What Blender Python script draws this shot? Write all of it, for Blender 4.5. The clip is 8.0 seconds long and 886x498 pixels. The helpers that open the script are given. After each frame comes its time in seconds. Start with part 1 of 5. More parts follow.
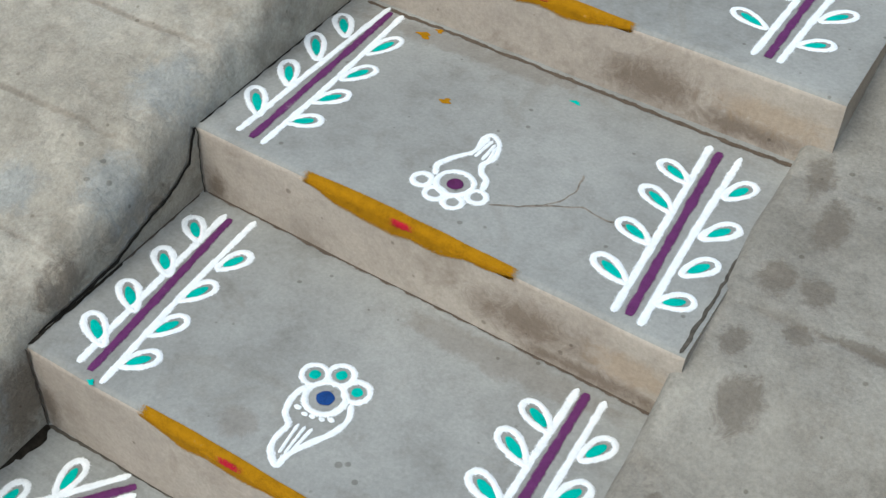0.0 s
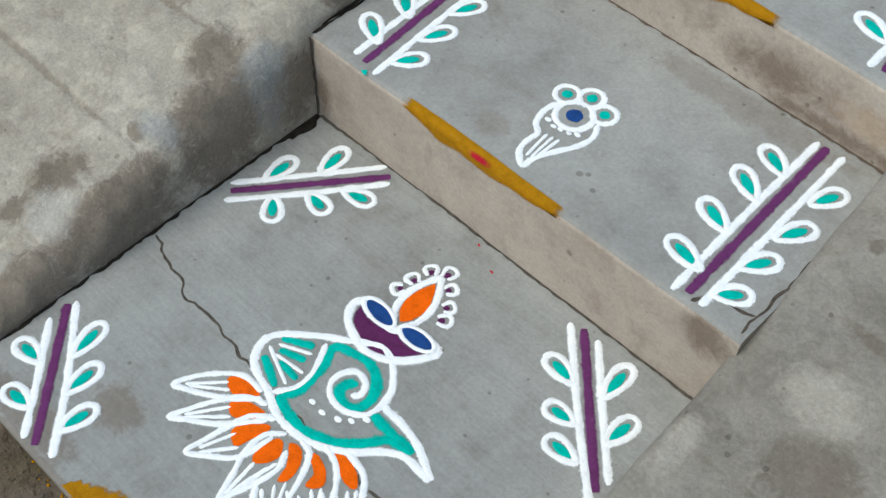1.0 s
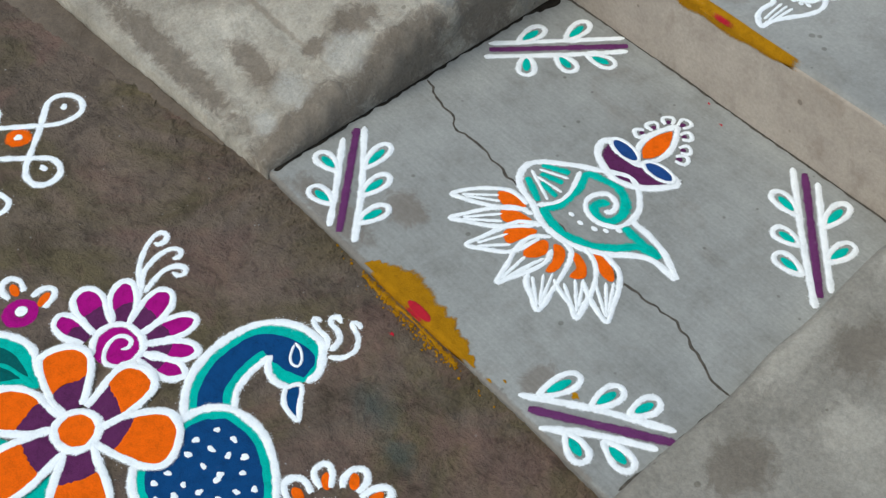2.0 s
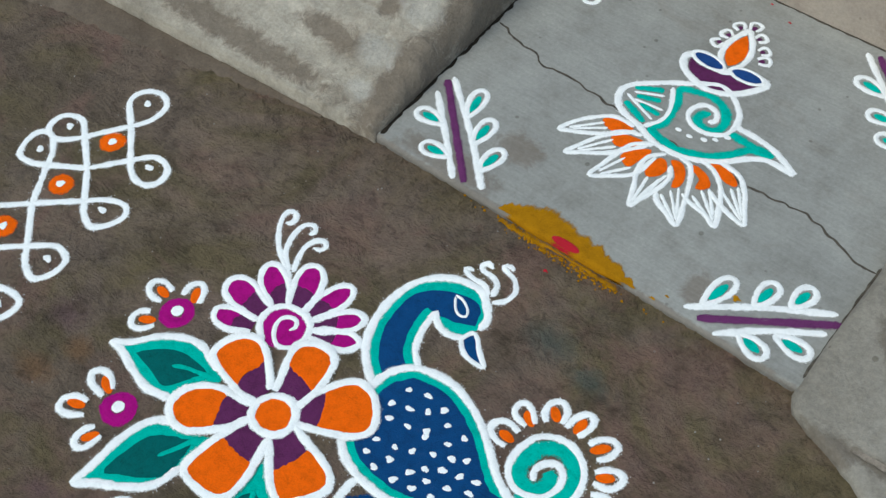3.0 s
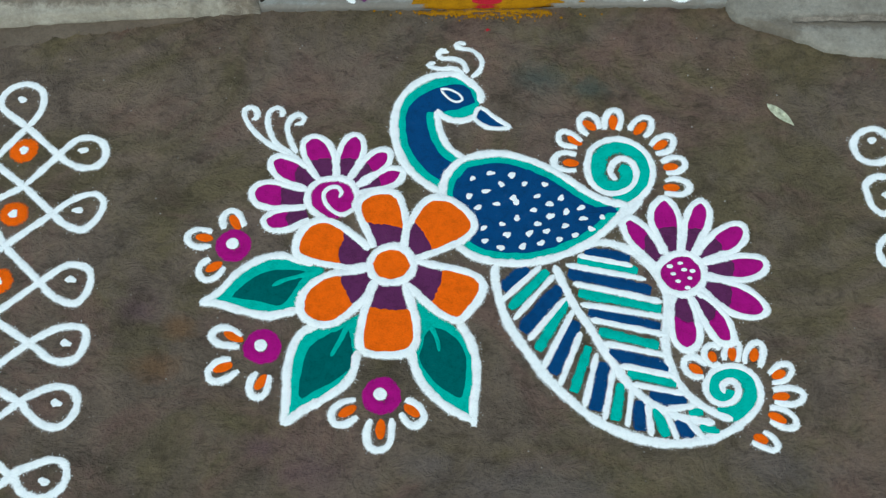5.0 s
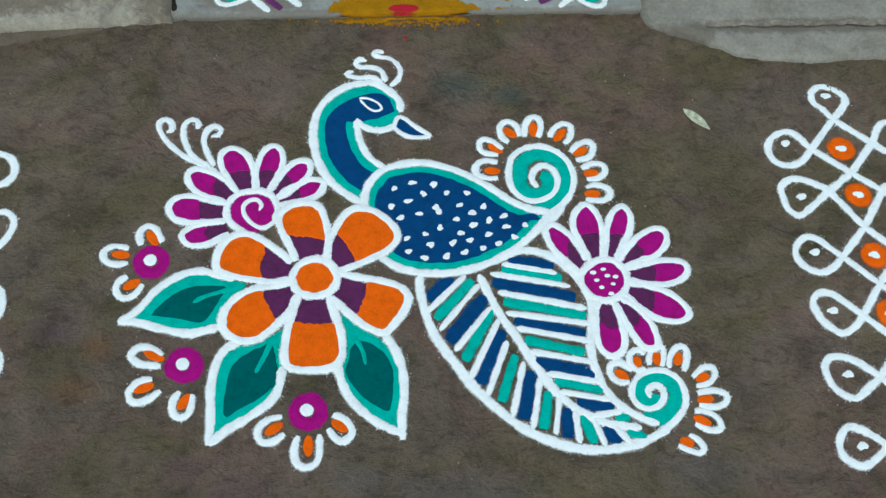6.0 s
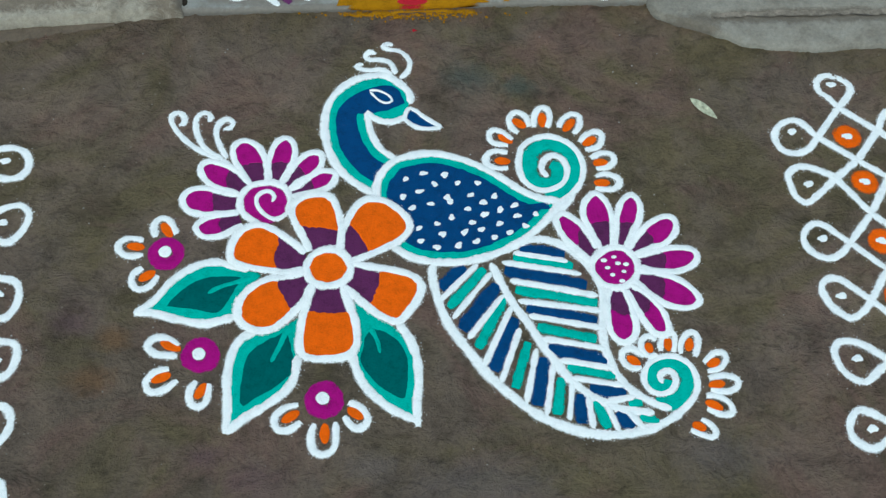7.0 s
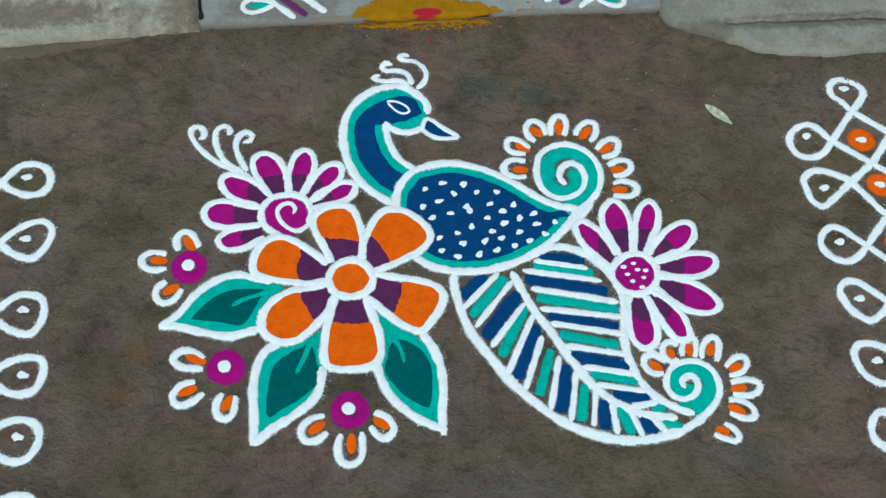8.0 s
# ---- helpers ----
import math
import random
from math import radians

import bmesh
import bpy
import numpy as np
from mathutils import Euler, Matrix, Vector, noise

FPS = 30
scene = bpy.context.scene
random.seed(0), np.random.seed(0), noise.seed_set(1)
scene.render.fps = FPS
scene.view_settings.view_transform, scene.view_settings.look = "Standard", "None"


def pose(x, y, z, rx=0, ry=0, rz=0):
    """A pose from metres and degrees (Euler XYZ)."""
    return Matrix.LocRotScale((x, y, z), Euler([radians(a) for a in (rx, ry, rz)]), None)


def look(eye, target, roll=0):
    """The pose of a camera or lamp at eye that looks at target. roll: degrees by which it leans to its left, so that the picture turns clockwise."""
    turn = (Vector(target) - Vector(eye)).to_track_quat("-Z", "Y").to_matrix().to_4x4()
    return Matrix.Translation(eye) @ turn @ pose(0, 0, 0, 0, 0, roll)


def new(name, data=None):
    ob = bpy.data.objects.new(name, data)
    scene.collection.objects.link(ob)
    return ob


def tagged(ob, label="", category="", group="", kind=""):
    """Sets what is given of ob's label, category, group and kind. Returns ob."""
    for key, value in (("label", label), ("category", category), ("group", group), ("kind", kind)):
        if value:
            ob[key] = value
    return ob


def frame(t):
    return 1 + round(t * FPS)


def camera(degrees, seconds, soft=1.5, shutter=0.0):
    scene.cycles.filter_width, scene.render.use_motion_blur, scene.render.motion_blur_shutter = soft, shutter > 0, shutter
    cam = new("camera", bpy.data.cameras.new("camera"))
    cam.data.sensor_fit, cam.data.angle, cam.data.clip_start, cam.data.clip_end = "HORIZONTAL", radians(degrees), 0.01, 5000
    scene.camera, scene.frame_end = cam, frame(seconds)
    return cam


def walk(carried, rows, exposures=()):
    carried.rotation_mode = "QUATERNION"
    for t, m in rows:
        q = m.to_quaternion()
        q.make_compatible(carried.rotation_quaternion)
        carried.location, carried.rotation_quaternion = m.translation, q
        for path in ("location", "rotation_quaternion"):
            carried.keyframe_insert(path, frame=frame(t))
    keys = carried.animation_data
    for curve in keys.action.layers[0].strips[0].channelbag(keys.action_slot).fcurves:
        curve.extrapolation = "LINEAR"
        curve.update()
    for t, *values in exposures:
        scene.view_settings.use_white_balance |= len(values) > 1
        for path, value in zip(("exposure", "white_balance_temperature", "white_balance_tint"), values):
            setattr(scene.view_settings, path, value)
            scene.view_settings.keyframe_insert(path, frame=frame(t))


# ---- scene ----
cam = camera(41.3, 8.0, 1.3)
PATH = [
    (0, (1.026, 0.013, 1.42), (0.293, 1.298, 0.074), 2.6),
    (0.5, (1.082, -0.06, 1.411), (0.234, 0.969, -0.08), 0.0),
    (1, (1.104, -0.167, 1.389), (0.219, 0.734, -0.163), 0.2),
    (1.5, (1.155, -0.425, 1.381), (0.231, 0.427, -0.175), 0.5),
    (2, (1.2, -0.639, 1.42), (0.22, 0.183, -0.118), -0.4),
    (2.2, (1.182, -0.719, 1.424), (0.201, 0.118, -0.104), 0.2),
    (3.3, (0.859, -0.976, 1.484), (0.192, -0.056, -0.162), -5.3),
    (3.5, (0.81, -1.02, 1.488), (0.237, -0.08, -0.181), -5.9),
    (4, (0.663, -1.223, 1.5), (0.302, -0.253, -0.211), -5.0),
    (4.2, (0.624, -1.261, 1.556), (0.313, -0.328, -0.186), -7.8),
    (5.3, (0.238, -1.273, 1.572), (0.332, -0.358, -0.204), 4.1),
    (5.5, (0.241, -1.259, 1.569), (0.365, -0.351, -0.209), 5.7),
    (6, (0.275, -1.249, 1.568), (0.428, -0.334, -0.203), 6.6),
    (6.5, (0.27, -1.255, 1.566), (0.427, -0.344, -0.208), 6.3),
    (7, (0.248, -1.272, 1.572), (0.409, -0.354, -0.197), 6.5),
    (7.5, (0.227, -1.289, 1.577), (0.391, -0.363, -0.189), 6.0),
    (8, (0.209, -1.267, 1.585), (0.378, -0.344, -0.181), 6.0),
]
walk(cam, [(t, look(eye, target, roll)) for t, eye, target, roll in PATH],
     [(0.0, 0.90, 6600, 1), (1.0, 0.80, 6640, 1), (2.0, 0.66, 6660, 1), (3.5, 0.55, 6680, -3), (5.5, 0.51, 6320, -8), (8.0, 0.50, 6280, -8)])

# ---- world and light: open shade under a bright, even sky ----
world = bpy.data.worlds.new("sky")
scene.world = world
world.use_nodes = True
sky = world.node_tree.nodes.new("ShaderNodeTexSky")
sky.sky_type = 'NISHITA'
sky.sun_disc = False
sky.sun_elevation = radians(52)
sky.sun_rotation = radians(197)
sky.air_density, sky.dust_density = 1.0, 1.5
bg = world.node_tree.nodes["Background"]
bg.inputs["Strength"].default_value = 0.10
world.node_tree.links.new(sky.outputs[0], bg.inputs["Color"])
sun = new("sun", bpy.data.lights.new("sun", "SUN"))
sun.data.energy = 1.1
sun.data.angle = radians(55)
sun.data.color = (1.0, 0.985, 0.95)
sun.matrix_world = look((-0.3, -1.7, 5.0), (0.3, 0.2, 0))


# ---- materials ----
def nodes_of(name):
    m = bpy.data.materials.new(name)
    m.use_nodes = True
    nt = m.node_tree
    return m, nt, nt.nodes["Principled BSDF"]


def noise_node(nt, coord, scale, detail=6.0, rough=0.6, distort=0.0):
    n = nt.nodes.new("ShaderNodeTexNoise")
    n.inputs["Scale"].default_value = scale
    n.inputs["Detail"].default_value = detail
    n.inputs["Roughness"].default_value = rough
    n.inputs["Distortion"].default_value = distort
    nt.links.new(coord, n.inputs["Vector"])
    return n.outputs["Fac"]


def ramp(nt, fac, stops):
    r = nt.nodes.new("ShaderNodeValToRGB")
    els = r.color_ramp.elements
    while len(els) < len(stops):
        els.new(0.5)
    for e, (p, c) in zip(els, stops):
        e.position = p
        e.color = (*c, 1) if len(c) == 3 else c
    nt.links.new(fac, r.inputs["Fac"])
    return r.outputs["Color"]


def mix(nt, fac, a, b, mode="MIX"):
    n = nt.nodes.new("ShaderNodeMix")
    n.data_type = "RGBA"
    n.blend_type = mode
    for sock, v in ((n.inputs[0], fac), (n.inputs[6], a), (n.inputs[7], b)):
        if isinstance(v, (int, float)):
            sock.default_value = v
        elif isinstance(v, tuple):
            sock.default_value = (*v, 1)
        else:
            nt.links.new(v, sock)
    return n.outputs[2]


def calc(nt, op, a, b=None):
    n = nt.nodes.new("ShaderNodeMath")
    n.operation = op
    for sock, v in ((n.inputs[0], a), (n.inputs[1], b)):
        if v is None:
            continue
        if isinstance(v, (int, float)):
            sock.default_value = v
        else:
            nt.links.new(v, sock)
    return n.outputs[0]


def bumped(nt, bsdf, height, strength, distance):
    b = nt.nodes.new("ShaderNodeBump")
    b.inputs["Strength"].default_value = strength
    b.inputs["Distance"].default_value = distance
    nt.links.new(height, b.inputs["Height"])
    nt.links.new(b.outputs[0], bsdf.inputs["Normal"])


def coords(nt):
    return nt.nodes.new("ShaderNodeTexCoord").outputs["Object"]


def spot_mask(nt, co, spots, wobble, hard=2.6):
    """Irregular patches: each spot is a centre and three radii in metres."""
    total = None
    for centre, radii in spots:
        d = nt.nodes.new("ShaderNodeVectorMath")
        d.operation = "SUBTRACT"
        d.inputs[1].default_value = centre
        nt.links.new(co, d.inputs[0])
        q = nt.nodes.new("ShaderNodeVectorMath")
        q.operation = "DIVIDE"
        q.inputs[1].default_value = radii
        nt.links.new(d.outputs[0], q.inputs[0])
        n = nt.nodes.new("ShaderNodeVectorMath")
        n.operation = "LENGTH"
        nt.links.new(q.outputs[0], n.inputs[0])
        v = calc(nt, "SUBTRACT", 1.92, calc(nt, "ADD", n.outputs["Value"], wobble))
        v = calc(nt, "MULTIPLY", v, hard)
        total = v if total is None else calc(nt, "MAXIMUM", total, v)
    return calc(nt, "MINIMUM", calc(nt, "MAXIMUM", total, 0.0), 1.0)


def concrete(name, base, light, dark, stain, stain_amount, grain=0.5, spots=(), spot_color=(0.1, 0.075, 0.055), spot_amount=0.75, brushed=0.0, hard=2.6, tints=()):
    """Trowelled cement: cloudy two-tone colour, brown stains, fine pits and grit."""
    m, nt, b = nodes_of(name)
    co = coords(nt)
    cloud = noise_node(nt, co, 3.1, 8, 0.66, 0.15)
    c = ramp(nt, cloud, [(0.30, dark), (0.5, base), (0.72, light)])
    patch = noise_node(nt, co, 5.5, 5, 0.7, 1.2)
    pm = ramp(nt, patch, [(0.56, (0, 0, 0)), (0.68, (1, 1, 1))])
    c = mix(nt, calc(nt, "MULTIPLY", pm, stain_amount), c, stain)
    blot = noise_node(nt, co, 14, 9, 0.74, 0.1)
    c = mix(nt, 0.95 if grain > 0.4 else 0.7, c, ramp(nt, blot, [(0.32, (0.74, 0.72, 0.70)), (0.5, (1, 1, 1)), (0.7, (1.16, 1.16, 1.15))]), "MULTIPLY")
    if spots:
        wob = calc(nt, "MULTIPLY", noise_node(nt, co, 30, 8, 0.75, 0.9), 1.9)
        c = mix(nt, calc(nt, "MULTIPLY", spot_mask(nt, co, spots, wob, hard), spot_amount), c, spot_color)
        for patches, color, share in tints:
            c = mix(nt, calc(nt, "MULTIPLY", spot_mask(nt, co, patches, wob, 2.0), share), c, color)
    if brushed:
        mp = nt.nodes.new("ShaderNodeMapping")
        mp.inputs["Rotation"].default_value = (0, 0, radians(62))
        mp.inputs["Scale"].default_value = (9, 190, 9)
        nt.links.new(co, mp.inputs["Vector"])
        c = mix(nt, brushed, c, ramp(nt, noise_node(nt, mp.outputs[0], 1.0, 3, 0.6), [(0.35, (0.8, 0.8, 0.8)), (0.65, (1.15, 1.15, 1.15))]), "MULTIPLY")
    fine = noise_node(nt, co, 160, 4, 0.7)
    c = mix(nt, 0.45 if grain > 0.4 else 0.3, c, ramp(nt, fine, [(0.3, (0.62, 0.62, 0.62)), (0.7, (1.3, 1.3, 1.3))]), "MULTIPLY")
    v = nt.nodes.new("ShaderNodeTexVoronoi")
    v.inputs["Scale"].default_value = 26
    nt.links.new(co, v.inputs["Vector"])
    pits = ramp(nt, calc(nt, "ADD", v.outputs["Distance"], calc(nt, "MULTIPLY", noise_node(nt, co, 9), 0.5)), [(0.29, (0.55, 0.53, 0.5)), (0.33, (1, 1, 1))])
    c = mix(nt, 0.8, c, pits, "MULTIPLY")
    nt.links.new(c, b.inputs["Base Color"])
    b.inputs["Roughness"].default_value = 0.88
    b.inputs["Specular IOR Level"].default_value = 0.25
    h = calc(nt, "ADD", calc(nt, "MULTIPLY", fine, 0.35), noise_node(nt, co, 34, 8, 0.72))
    crust = ramp(nt, noise_node(nt, co, 11, 9, 0.74, 0.1), [(0.45, (0, 0, 0)), (0.58, (1, 1, 1))])
    h = calc(nt, "ADD", h, calc(nt, "MULTIPLY", crust, 0.8 if grain > 0.4 else 0.1))
    bumped(nt, b, h, grain, 0.007)
    return m


LEFT_JOINTS = (0.19, 0.377, 0.583, 0.80, 0.99, 1.19)
RIGHT_JOINTS = (0.56, 0.79, 1.205, 1.48)
M_TREAD = concrete("tread_cement", (0.298, 0.291, 0.270), (0.348, 0.341, 0.317), (0.24, 0.234, 0.217), (0.22, 0.2, 0.17), 0.4, 0.22,
                   [((0.30, 0.75, 0.18), (0.035, 0.03, 0.1)), ((0.55, 1.04, 0.18), (0.22, 0.035, 0.1)), ((0.2, 1.53, 0.31), (0.3, 0.03, 0.1)),
                    ((0.56, 0.05, 0.01), (0.03, 0.03, 0.05))], (0.19, 0.155, 0.125), 0.42)
M_LAND = concrete("landing_cement", (0.292, 0.290, 0.272), (0.338, 0.336, 0.315), (0.238, 0.235, 0.219), (0.215, 0.19, 0.165), 0.4, 0.2,
                  [((0.12, 0.03, 0.01), (0.12, 0.035, 0.1)), ((0.20, 0.12, 0.01), (0.05, 0.04, 0.1)), ((0.58, 0.06, 0.01), (0.035, 0.04, 0.1)), ((0.15, 0.0, 0.0), (0.25, 0.012, 0.05)), ((0.6, 0.0, 0.0), (0.25, 0.010, 0.05))], (0.175, 0.142, 0.115), 0.65, 0.28)
M_RISER = concrete("riser_cement", (0.445, 0.370, 0.306), (0.51, 0.435, 0.362), (0.36, 0.295, 0.242), (0.26, 0.195, 0.145), 0.4, 0.3,
                   [((0.56, 1.08, 0.235), (0.13, 0.2, 0.05)), ((0.66, 1.08, 0.195), (0.16, 0.2, 0.022)), ((0.52, 1.55, 0.355), (0.13, 0.2, 0.05)), ((0.68, 1.55, 0.335), (0.14, 0.2, 0.03)),
                    ((0.74, 0.69, 0.15), (0.05, 0.2, 0.05)), ((-0.02, 1.09, 0.20), (0.03, 0.2, 0.05)), ((-0.02, 0.69, 0.06), (0.025, 0.2, 0.06))], (0.165, 0.115, 0.08), 0.72, 0.0, 1.5,
                   [([((0.72, 1.55, 0.37), (0.12, 0.2, 0.035)), ((0.72, 1.07, 0.24), (0.08, 0.2, 0.035))], (0.43, 0.30, 0.19), 0.5)])
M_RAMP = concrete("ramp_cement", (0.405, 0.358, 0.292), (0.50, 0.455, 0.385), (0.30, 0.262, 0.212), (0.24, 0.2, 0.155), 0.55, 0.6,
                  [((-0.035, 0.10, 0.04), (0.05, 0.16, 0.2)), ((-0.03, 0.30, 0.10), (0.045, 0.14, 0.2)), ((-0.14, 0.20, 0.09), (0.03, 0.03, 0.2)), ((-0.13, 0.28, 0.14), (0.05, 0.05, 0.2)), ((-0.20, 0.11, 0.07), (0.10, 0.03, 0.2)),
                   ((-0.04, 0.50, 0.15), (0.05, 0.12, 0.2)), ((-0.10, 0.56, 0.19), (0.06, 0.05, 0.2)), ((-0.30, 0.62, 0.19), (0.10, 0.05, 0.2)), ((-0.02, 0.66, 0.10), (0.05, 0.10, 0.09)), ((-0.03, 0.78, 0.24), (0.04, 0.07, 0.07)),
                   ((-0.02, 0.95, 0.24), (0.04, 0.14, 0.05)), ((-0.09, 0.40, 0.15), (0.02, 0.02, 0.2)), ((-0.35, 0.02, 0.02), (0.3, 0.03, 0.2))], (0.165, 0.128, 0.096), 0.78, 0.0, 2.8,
                  [([((-0.10, 1.10, 0.39), (0.07, 0.07, 0.2)), ((-0.07, 0.93, 0.33), (0.05, 0.07, 0.2)), ((-0.04, 0.60, 0.2), (0.03, 0.05, 0.2)), ((-0.20, 0.86, 0.28), (0.06, 0.05, 0.2)), ((-0.07, 0.42, 0.16), (0.05, 0.03, 0.2))], (0.335, 0.335, 0.315), 0.75),
                   ([((-0.105, 0.12, 0.05), (0.05, 0.035, 0.2)), ((-0.09, 0.23, 0.10), (0.05, 0.05, 0.2)), ((-0.085, 0.05, 0.03), (0.035, 0.025, 0.2))], (0.47, 0.44, 0.39), 0.75),
                   ([((-0.40, j, 0.2), (0.42, 0.0075, 0.9)) for j in LEFT_JOINTS], (0.24, 0.195, 0.15), 0.62)])
M_RAMP2 = concrete("ramp_cement_grey", (0.268, 0.244, 0.208), (0.335, 0.309, 0.267), (0.212, 0.191, 0.16), (0.2, 0.168, 0.135), 0.5, 0.45,
                   [((0.825, 1.49, 0.35), (0.03, 0.05, 0.2)), ((0.875, 1.40, 0.33), (0.03, 0.07, 0.2)), ((0.84, 1.265, 0.29), (0.035, 0.04, 0.2)), ((0.895, 1.27, 0.29), (0.03, 0.03, 0.2)), ((0.90, 1.19, 0.28), (0.025, 0.025, 0.2)), ((1.0, 1.207, 0.28), (0.11, 0.016, 0.2)),
                    ((0.83, 1.14, 0.26), (0.025, 0.03, 0.2)), ((0.87, 1.06, 0.24), (0.04, 0.05, 0.2)), ((0.83, 0.91, 0.2), (0.012, 0.014, 0.2)), ((0.95, 0.80, 0.17), (0.12, 0.012, 0.2)),
                    ((0.86, 0.40, 0.08), (0.05, 0.06, 0.2)), ((0.95, 0.62, 0.13), (0.08, 0.06, 0.2)), ((0.86, 0.16, 0.04), (0.05, 0.06, 0.2)), ((1.05, -0.045, 0.0), (0.3, 0.018, 0.2)), ((0.84, -0.06, 0.0), (0.05, 0.03, 0.2))], (0.145, 0.118, 0.092), 0.66, 0.0, 2.8,
                   [([((0.80, 0.33, 0.07), (0.03, 0.10, 0.2)), ((0.80, 0.55, 0.12), (0.025, 0.06, 0.2)), ((0.93, 0.30, 0.06), (0.06, 0.05, 0.2)), ((0.90, 0.70, 0.15), (0.07, 0.05, 0.2)), ((0.93, 0.92, 0.2), (0.06, 0.05, 0.2)), ((0.80, 1.02, 0.24), (0.02, 0.05, 0.2))], (0.40, 0.365, 0.31), 0.65),
                    ([((1.15, j, 0.2), (0.36, 0.0075, 0.9)) for j in RIGHT_JOINTS], (0.17, 0.138, 0.105), 0.62)])


def earth():
    """Trodden earth: brown with olive and rusty areas, old powder stains, dark flecks, pale dust and fine grit."""
    m, nt, b = nodes_of("packed_earth")
    co = coords(nt)
    big = noise_node(nt, co, 2.3, 6, 0.6, 0.6)
    c = ramp(nt, big, [(0.3, (0.118, 0.089, 0.063)), (0.5, (0.190, 0.140, 0.105)), (0.7, (0.235, 0.164, 0.128))])
    olive = noise_node(nt, co, 2.9, 5, 0.62, 1.5)
    c = mix(nt, calc(nt, "MULTIPLY", ramp(nt, olive, [(0.44, (0, 0, 0)), (0.60, (1, 1, 1))]), 0.9), c, (0.150, 0.117, 0.062))
    rust = noise_node(nt, co, 4.3, 5, 0.65, 1.1)
    c = mix(nt, calc(nt, "MULTIPLY", ramp(nt, rust, [(0.50, (0, 0, 0)), (0.64, (1, 1, 1))]), 0.8), c, (0.200, 0.122, 0.096))
    dust = noise_node(nt, co, 6.1, 7, 0.7, 0.3)
    c = mix(nt, calc(nt, "MULTIPLY", ramp(nt, dust, [(0.54, (0, 0, 0)), (0.75, (1, 1, 1))]), 0.55), c, (0.215, 0.168, 0.137))
    wob = calc(nt, "MULTIPLY", noise_node(nt, co, 17, 8, 0.75, 0.9), 1.9)
    for patches, color, share in (
            ([((0.45, -0.14, 0), (0.06, 0.04, 0.2)), ((0.54, -0.165, 0), (0.05, 0.03, 0.2))], (0.075, 0.098, 0.083), 0.7),
            ([((0.40, -0.18, 0), (0.04, 0.06, 0.2)), ((-0.13, -0.36, 0), (0.05, 0.04, 0.2)), ((0.85, -0.38, 0), (0.06, 0.04, 0.2))], (0.095, 0.072, 0.045), 0.6),
            ([((0.04, -0.76, 0), (0.06, 0.03, 0.2)), ((0.10, -0.80, 0), (0.07, 0.04, 0.2)), ((-0.16, -0.55, 0), (0.05, 0.04, 0.2))], (0.150, 0.088, 0.092), 0.65),
            ([((-0.09, -0.58, 0), (0.035, 0.03, 0.2)), ((-0.12, -0.64, 0), (0.05, 0.03, 0.2))], (0.20, 0.105, 0.045), 0.6),
            ([((-0.19, -0.29, 0), (0.07, 0.022, 0.2)), ((-0.02, -0.24, 0), (0.04, 0.03, 0.2))], (0.235, 0.165, 0.128), 0.65),
            ([((0.42, -0.82, 0), (0.16, 0.05, 0.2)), ((0.76, -0.80, 0), (0.10, 0.05, 0.2)), ((0.27, -0.79, 0), (0.05, 0.03, 0.2))], (0.168, 0.135, 0.125), 0.6)):
        c = mix(nt, calc(nt, "MULTIPLY", spot_mask(nt, co, patches, wob, 1.3), share), c, color)
    mid = noise_node(nt, co, 15, 8, 0.7, 0.4)
    c = mix(nt, 0.8, c, ramp(nt, mid, [(0.3, (0.48, 0.48, 0.49)), (0.48, (0.98, 0.98, 0.98)), (0.7, (1.34, 1.31, 1.27))]), "MULTIPLY")
    mp = nt.nodes.new("ShaderNodeMapping")
    mp.inputs["Scale"].default_value = (0.8, 1.15, 1.0)
    nt.links.new(co, mp.inputs["Vector"])
    fleck = noise_node(nt, mp.outputs[0], 46, 6, 0.68, 0.6)
    c = mix(nt, 0.5, c, ramp(nt, fleck, [(0.36, (0.45, 0.44, 0.43)), (0.47, (1, 1, 1)), (0.66, (1.04, 1.04, 1.04)), (0.75, (1.45, 1.4, 1.35))]), "MULTIPLY")
    fine = noise_node(nt, co, 190, 6, 0.75)
    c = mix(nt, 0.5, c, ramp(nt, fine, [(0.3, (0.6, 0.6, 0.6)), (0.7, (1.4, 1.4, 1.4))]), "MULTIPLY")
    v = nt.nodes.new("ShaderNodeTexVoronoi")
    v.inputs["Scale"].default_value = 70
    nt.links.new(co, v.inputs["Vector"])
    chip = ramp(nt, calc(nt, "ADD", v.outputs["Distance"], calc(nt, "MULTIPLY", noise_node(nt, co, 8, 3), 0.7)), [(0.33, (1, 1, 1)), (0.37, (0, 0, 0))])
    c = mix(nt, calc(nt, "MULTIPLY", chip, 0.55), c, (0.30, 0.25, 0.21))
    nt.links.new(c, b.inputs["Base Color"])
    b.inputs["Roughness"].default_value = 0.9
    b.inputs["Specular IOR Level"].default_value = 0.25
    h = calc(nt, "ADD", calc(nt, "ADD", calc(nt, "MULTIPLY", mid, 1.2), calc(nt, "MULTIPLY", fleck, 0.7)), calc(nt, "MULTIPLY", fine, 0.35))
    bumped(nt, b, h, 1.0, 0.016)
    return m


M_EARTH = earth()
M_APRON = concrete("muddy_mortar", (0.146, 0.112, 0.084), (0.18, 0.141, 0.108), (0.112, 0.085, 0.063), (0.11, 0.08, 0.058), 0.6, 0.45)


